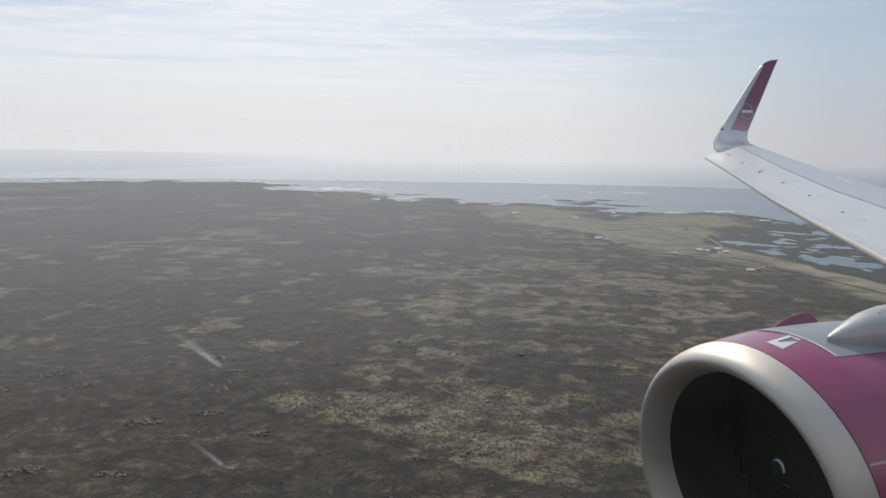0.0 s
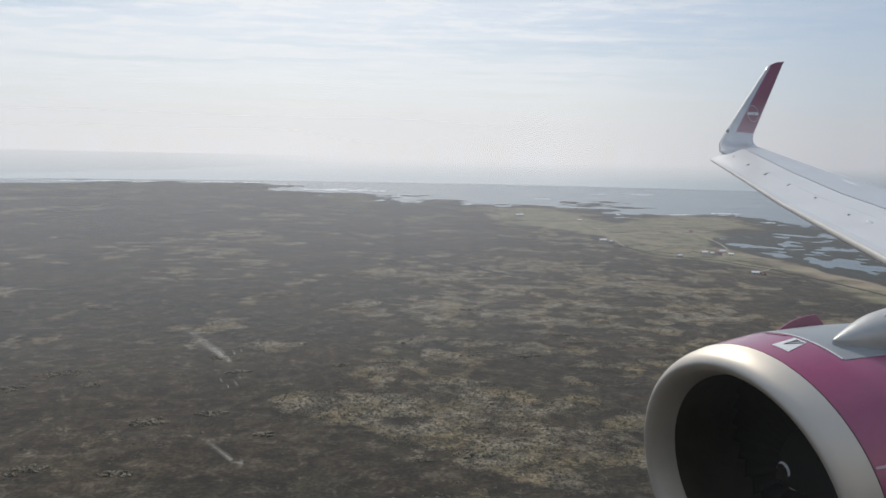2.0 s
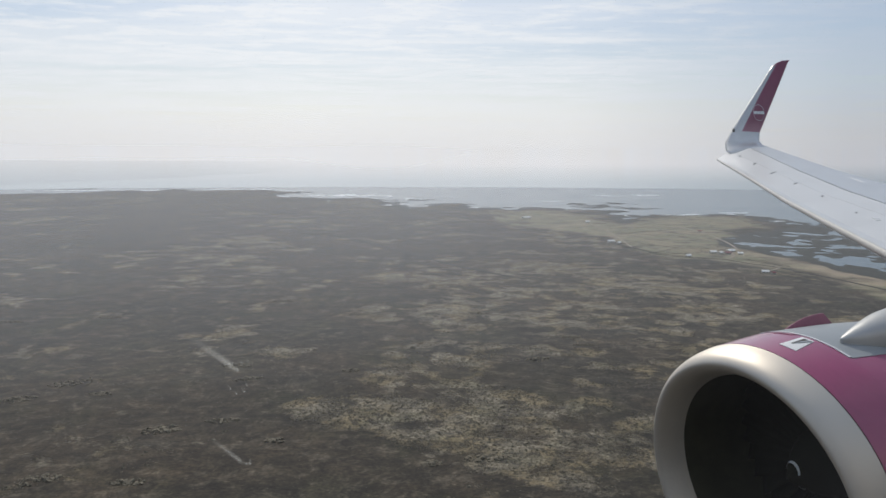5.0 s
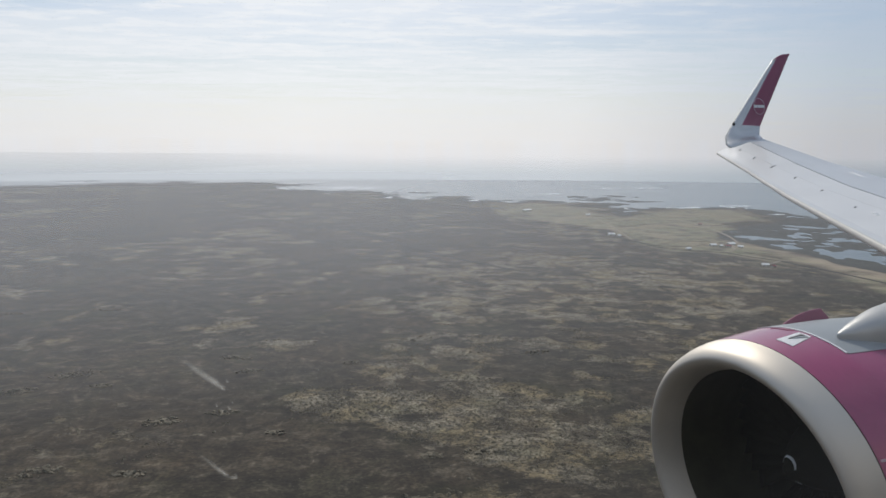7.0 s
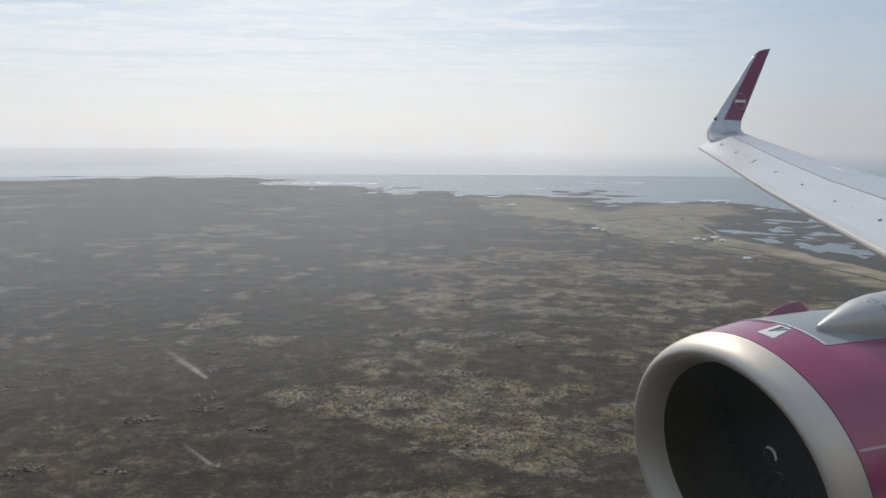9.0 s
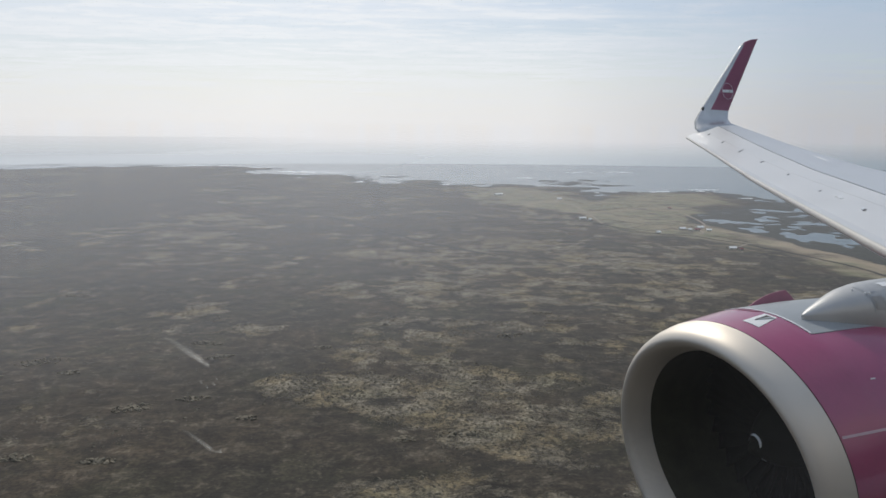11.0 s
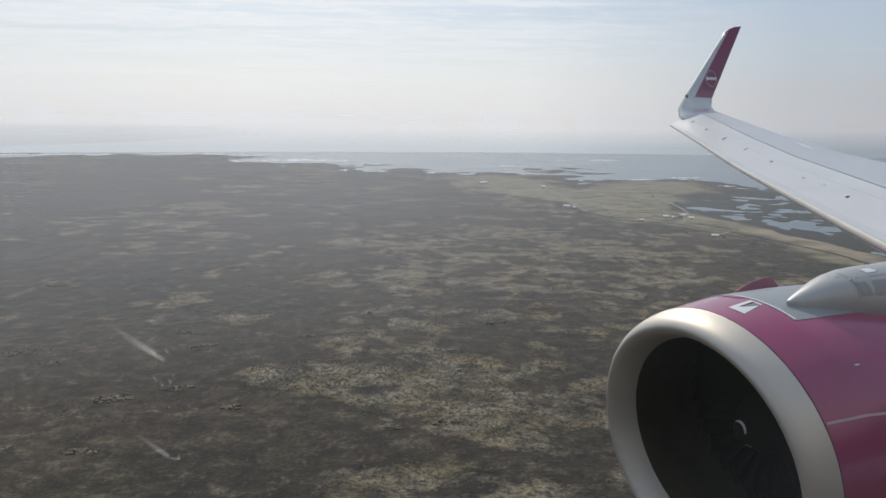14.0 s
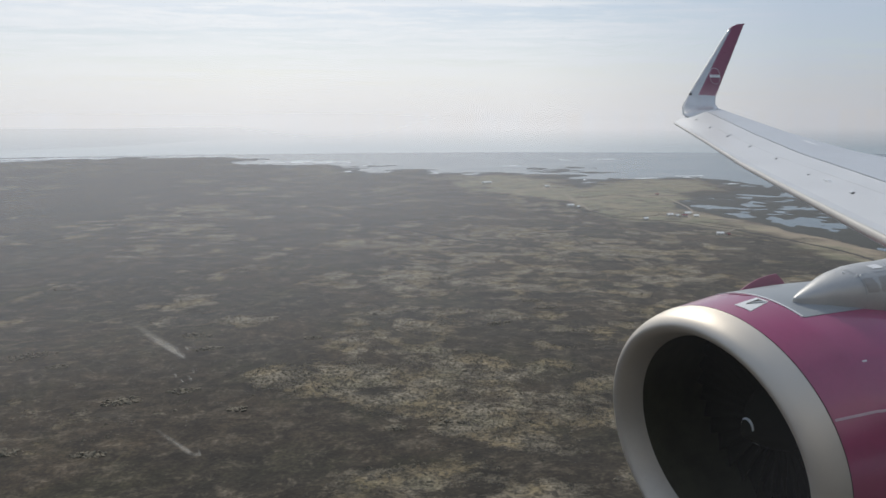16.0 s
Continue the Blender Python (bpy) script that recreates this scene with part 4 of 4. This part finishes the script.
for g in grid:
    for i in range(len(n_lines) - 1):
        for k in range(len(a_lines) - 1):
            if not (i == hole_n and k == hole_a):
                bm.faces.new((g[i][k], g[i][k + 1], g[i + 1][k + 1], g[i + 1][k]))
corners = [(hole_n, hole_a), (hole_n, hole_a + 1), (hole_n + 1, hole_a + 1), (hole_n + 1, hole_a)]
for (i, k), (i2, k2) in zip(corners, corners[1:] + corners[:1]):
    bm.faces.new((grid[0][i][k], grid[0][i2][k2], grid[1][i2][k2], grid[1][i][k]))
for g_n in (0, -1):
    bm.faces.new([grid[1][g_n][k] for k in range(len(a_lines))])
fuselage = part("fuselage", bm, CABIN, plane, "plain cabin side with a window")
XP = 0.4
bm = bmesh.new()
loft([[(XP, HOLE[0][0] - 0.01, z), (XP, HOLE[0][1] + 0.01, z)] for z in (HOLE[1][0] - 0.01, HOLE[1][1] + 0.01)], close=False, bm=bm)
# this pane carries the land's painted haze besides its grime
pane = part("window_pane", bm, HAZE_FILM, plane, "clear window pane with faint grime and distance haze put into it")
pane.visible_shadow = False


def scuff_glint(p0, p1, width):
    a, b = Vector((XP - 0.004, *p0)), Vector((XP - 0.004, *p1))
    side = Vector((1, 0, 0)).cross(b - a).normalized() * width
    me = bpy.data.meshes.new("scuff_glint")
    me.from_pydata([a - side, b - side, b + side, a + side], [], [(0, 1, 2, 3)])
    uv = me.uv_layers.new(name="uv")
    for i, c in enumerate(((0, 0), (1, 0), (1, 1), (0, 1))):
        uv.data[i].uv = c
    me.materials.append(SCUFF_GLINT)
    ob = new("scuff_glint", me)
    ob.parent = pane
    ob["label"] = "pale scuff and glint marks on the window pane"
    ob.visible_shadow = False


scuff_glint((0.0158, -0.0839), (-0.0068, -0.1020), 0.0020)
scuff_glint((0.0098, -0.0905), (-0.0100, -0.1052), 0.0016)
scuff_glint((0.0065, -0.1385), (-0.0098, -0.1540), 0.0016)
scuff_glint((-0.0085, -0.1540), (-0.0135, -0.1552), 0.0010)
scuff_glint((-0.0137, -0.1520), (-0.0139, -0.1560), 0.0009)

# small reflected glints drawn as pale flecks, in the scuffs' material
for fy, fz, size in ((-0.0105, -0.1000, 0.0012), (-0.0138, -0.0992, 0.0009), (-0.0045, -0.1130, 0.0011), (-0.0075, -0.1162, 0.0010), (-0.0112, -0.1150, 0.0013), (-0.0130, -0.1122, 0.0009)):
    scuff_glint((fy + 0.7 * size, fz + 1.2 * size), (fy - 0.7 * size, fz - 1.2 * size), 0.6 * size)

# rounded lower aft corner of the window's rubber seal
me = bpy.data.meshes.new("window_seal")
inner = curve_through([(-0.568, -0.148), (-0.557, -0.188), (-0.543, -0.224), (-0.525, -0.26), (-0.501, -0.298), (-0.467, -0.339)], 24)
verts, uvs = [], []
for k, (a, b) in enumerate(inner):
    d = inner[min(k + 1, 23)] - inner[max(k - 1, 0)]
    d = d / np.hypot(*d)
    out = np.array([d[1], -d[0]])
    out = -out if out[0] > 0 else out
    for w, u in ((-0.014, 0.0), (0.018, 0.85), (0.11, 1.0)):
        verts.append((XP - 0.006, a + out[0] * w, b + out[1] * w))
        uvs.append((u, k / 23))
faces = [(3 * k + q, 3 * k + q + 1, 3 * k + q + 4, 3 * k + q + 3) for k in range(23) for q in range(2)]
me.from_pydata(verts, [], faces)
layer = me.uv_layers.new(name="uv")
for loop in me.loops:
    layer.data[loop.index].uv = uvs[loop.vertex_index]
me.materials.append(SEAL)
seal = new("window_seal", me)
seal.parent = plane
seal["label"] = "dark rubber seal at the window's corner"
seal.visible_shadow = False


# ---- lava outcrops on the heath ----
LAVA = simple("lichened_lava_rock", (0.185, 0.157, 0.110), 0.95, 0.7, 0.6)


def outcrop(x, y, w, d, turn, seed):
    """A low ridge of broken lava: many angular blocks sunk into a flat mound."""
    rnd = random.Random(seed)
    bm = bmesh.new()
    for k in range(int(70 + w * 2)):
        a, q = rnd.uniform(0, 2 * math.pi), math.sqrt(rnd.random())
        cx, cy = q * math.cos(a) * w / 2, q * math.sin(a) * d / 2
        if rnd.random() < 0.45 + 0.5 * math.sin(cx * 0.7 + seed) * math.cos(cy * 0.9 + seed):
            continue
        size = rnd.uniform(0.5, 1.7) * (1.15 - 0.6 * q)
        m = Matrix.Translation((cx, cy, rnd.uniform(0.0, 0.45) * size)) @ Euler((rnd.uniform(-0.5, 0.5), rnd.uniform(-0.5, 0.5), rnd.uniform(0, 6))).to_matrix().to_4x4() @ Matrix.Diagonal((size * rnd.uniform(0.8, 1.7), size * rnd.uniform(0.6, 1.1), size * rnd.uniform(0.4, 0.8), 1))
        made = bmesh.ops.create_icosphere(bm, subdivisions=1, radius=1.0, matrix=m)
        for v in made["verts"]:
            v.co += Vector((rnd.uniform(-0.2, 0.2), rnd.uniform(-0.2, 0.2), rnd.uniform(-0.15, 0.15))) * size
    ob = part("lava_outcrop", bm, LAVA)
    ob.matrix_world = pose(x, y, height(x, y), 0, 0, turn)
    return tagged(ob, "low ridge of broken dark lava on brown heath", "rock outcrop", kind="stuff")


for k, (ox, oy, ow, od, ot) in enumerate(((-254, 501, 34, 20, 25), (-161, 410, 24, 14, 15), (-132, 425, 20, 11, 5), (-191, 341, 20, 12, 30), (-273, 463, 24, 14, 20), (-158, 547, 26, 12, -10),
                                         (-150, 339, 16, 9, 0), (-73, 534, 14, 8, 10), (-413, 699, 26, 10, 0), (-140, 511, 22, 9, 20), (-226, 476, 14, 8, 0), (27, 740, 26, 10, 0), (64, 570, 22, 12, 30),
                                         (101, 646, 20, 9, 10), (-10, 365, 12, 7, 0), (-330, 720, 30, 10, 0), (110, 620, 22, 8, 10), (-180, 800, 28, 9, 0), (18, 372, 26, 10, 12), (-95, 395, 12, 7, 0))):
    outcrop(ox, oy, ow, od, ot, k)


BLOCKS = simple("dark_lava_block", (0.140, 0.119, 0.083), 0.95, 0.7, 0.7)


def boulders(count, seed):
    """Loose blocks strewn over the rough ground nearest the flight path, all in one sheet of stones."""
    rs = np.random.RandomState(seed)
    a, r = np.radians(rs.uniform(-36, 34, count * 6)), np.sqrt(rs.uniform(300 ** 2, 700 ** 2, count * 6))
    x, y = r * np.sin(a), r * np.cos(a)
    keep = (rough_land(x, y) * 1.1 + 0.9 * (fbm(x, y, 9, 3, 71) - 0.5) > rs.uniform(0.45, 1.05, len(x)) + 0.7 * np.clip((r - 480) / 340, 0, 1)) & (inside_distance(x, y, COAST) > 20)
    x, y = x[keep][:count], y[keep][:count]
    z = land(x, y)[0]
    n = len(x)
    s = rs.gamma(3.0, 0.13, n) + 0.26
    turn = rs.uniform(0, 6.28, n)
    base = np.array([(1, 0, -0.1), (0.3, 0.9, -0.1), (-0.8, 0.6, -0.1), (-0.9, -0.5, -0.1), (0.2, -1, -0.1), (0.35, 0.25, 0.75), (-0.4, -0.1, 0.62)])
    tri = np.array([(0, 1, 5), (1, 2, 6), (1, 6, 5), (2, 3, 6), (3, 4, 6), (4, 5, 6), (4, 0, 5)])
    p = base[None] * (1 + rs.uniform(-0.3, 0.3, (n, 7, 3)))
    p = p * s[:, None, None] * np.array([1.3, 1.0, 0.8])
    c, q = np.cos(turn)[:, None], np.sin(turn)[:, None]
    px, py = p[..., 0] * c - p[..., 1] * q + x[:, None], p[..., 0] * q + p[..., 1] * c + y[:, None]
    verts = np.stack([px, py, p[..., 2] + z[:, None]], -1).reshape(-1, 3)
    faces = (tri[None] + 7 * np.arange(n)[:, None, None]).reshape(-1, 3)
    me = bpy.data.meshes.new("boulders")
    me.from_pydata(verts.tolist(), [], faces.tolist())
    me.materials.append(BLOCKS)
    return tagged(new("boulders", me), "countless lichened lava blocks strewn over heath", "boulders", kind="stuff")


boulders(8000, 5)
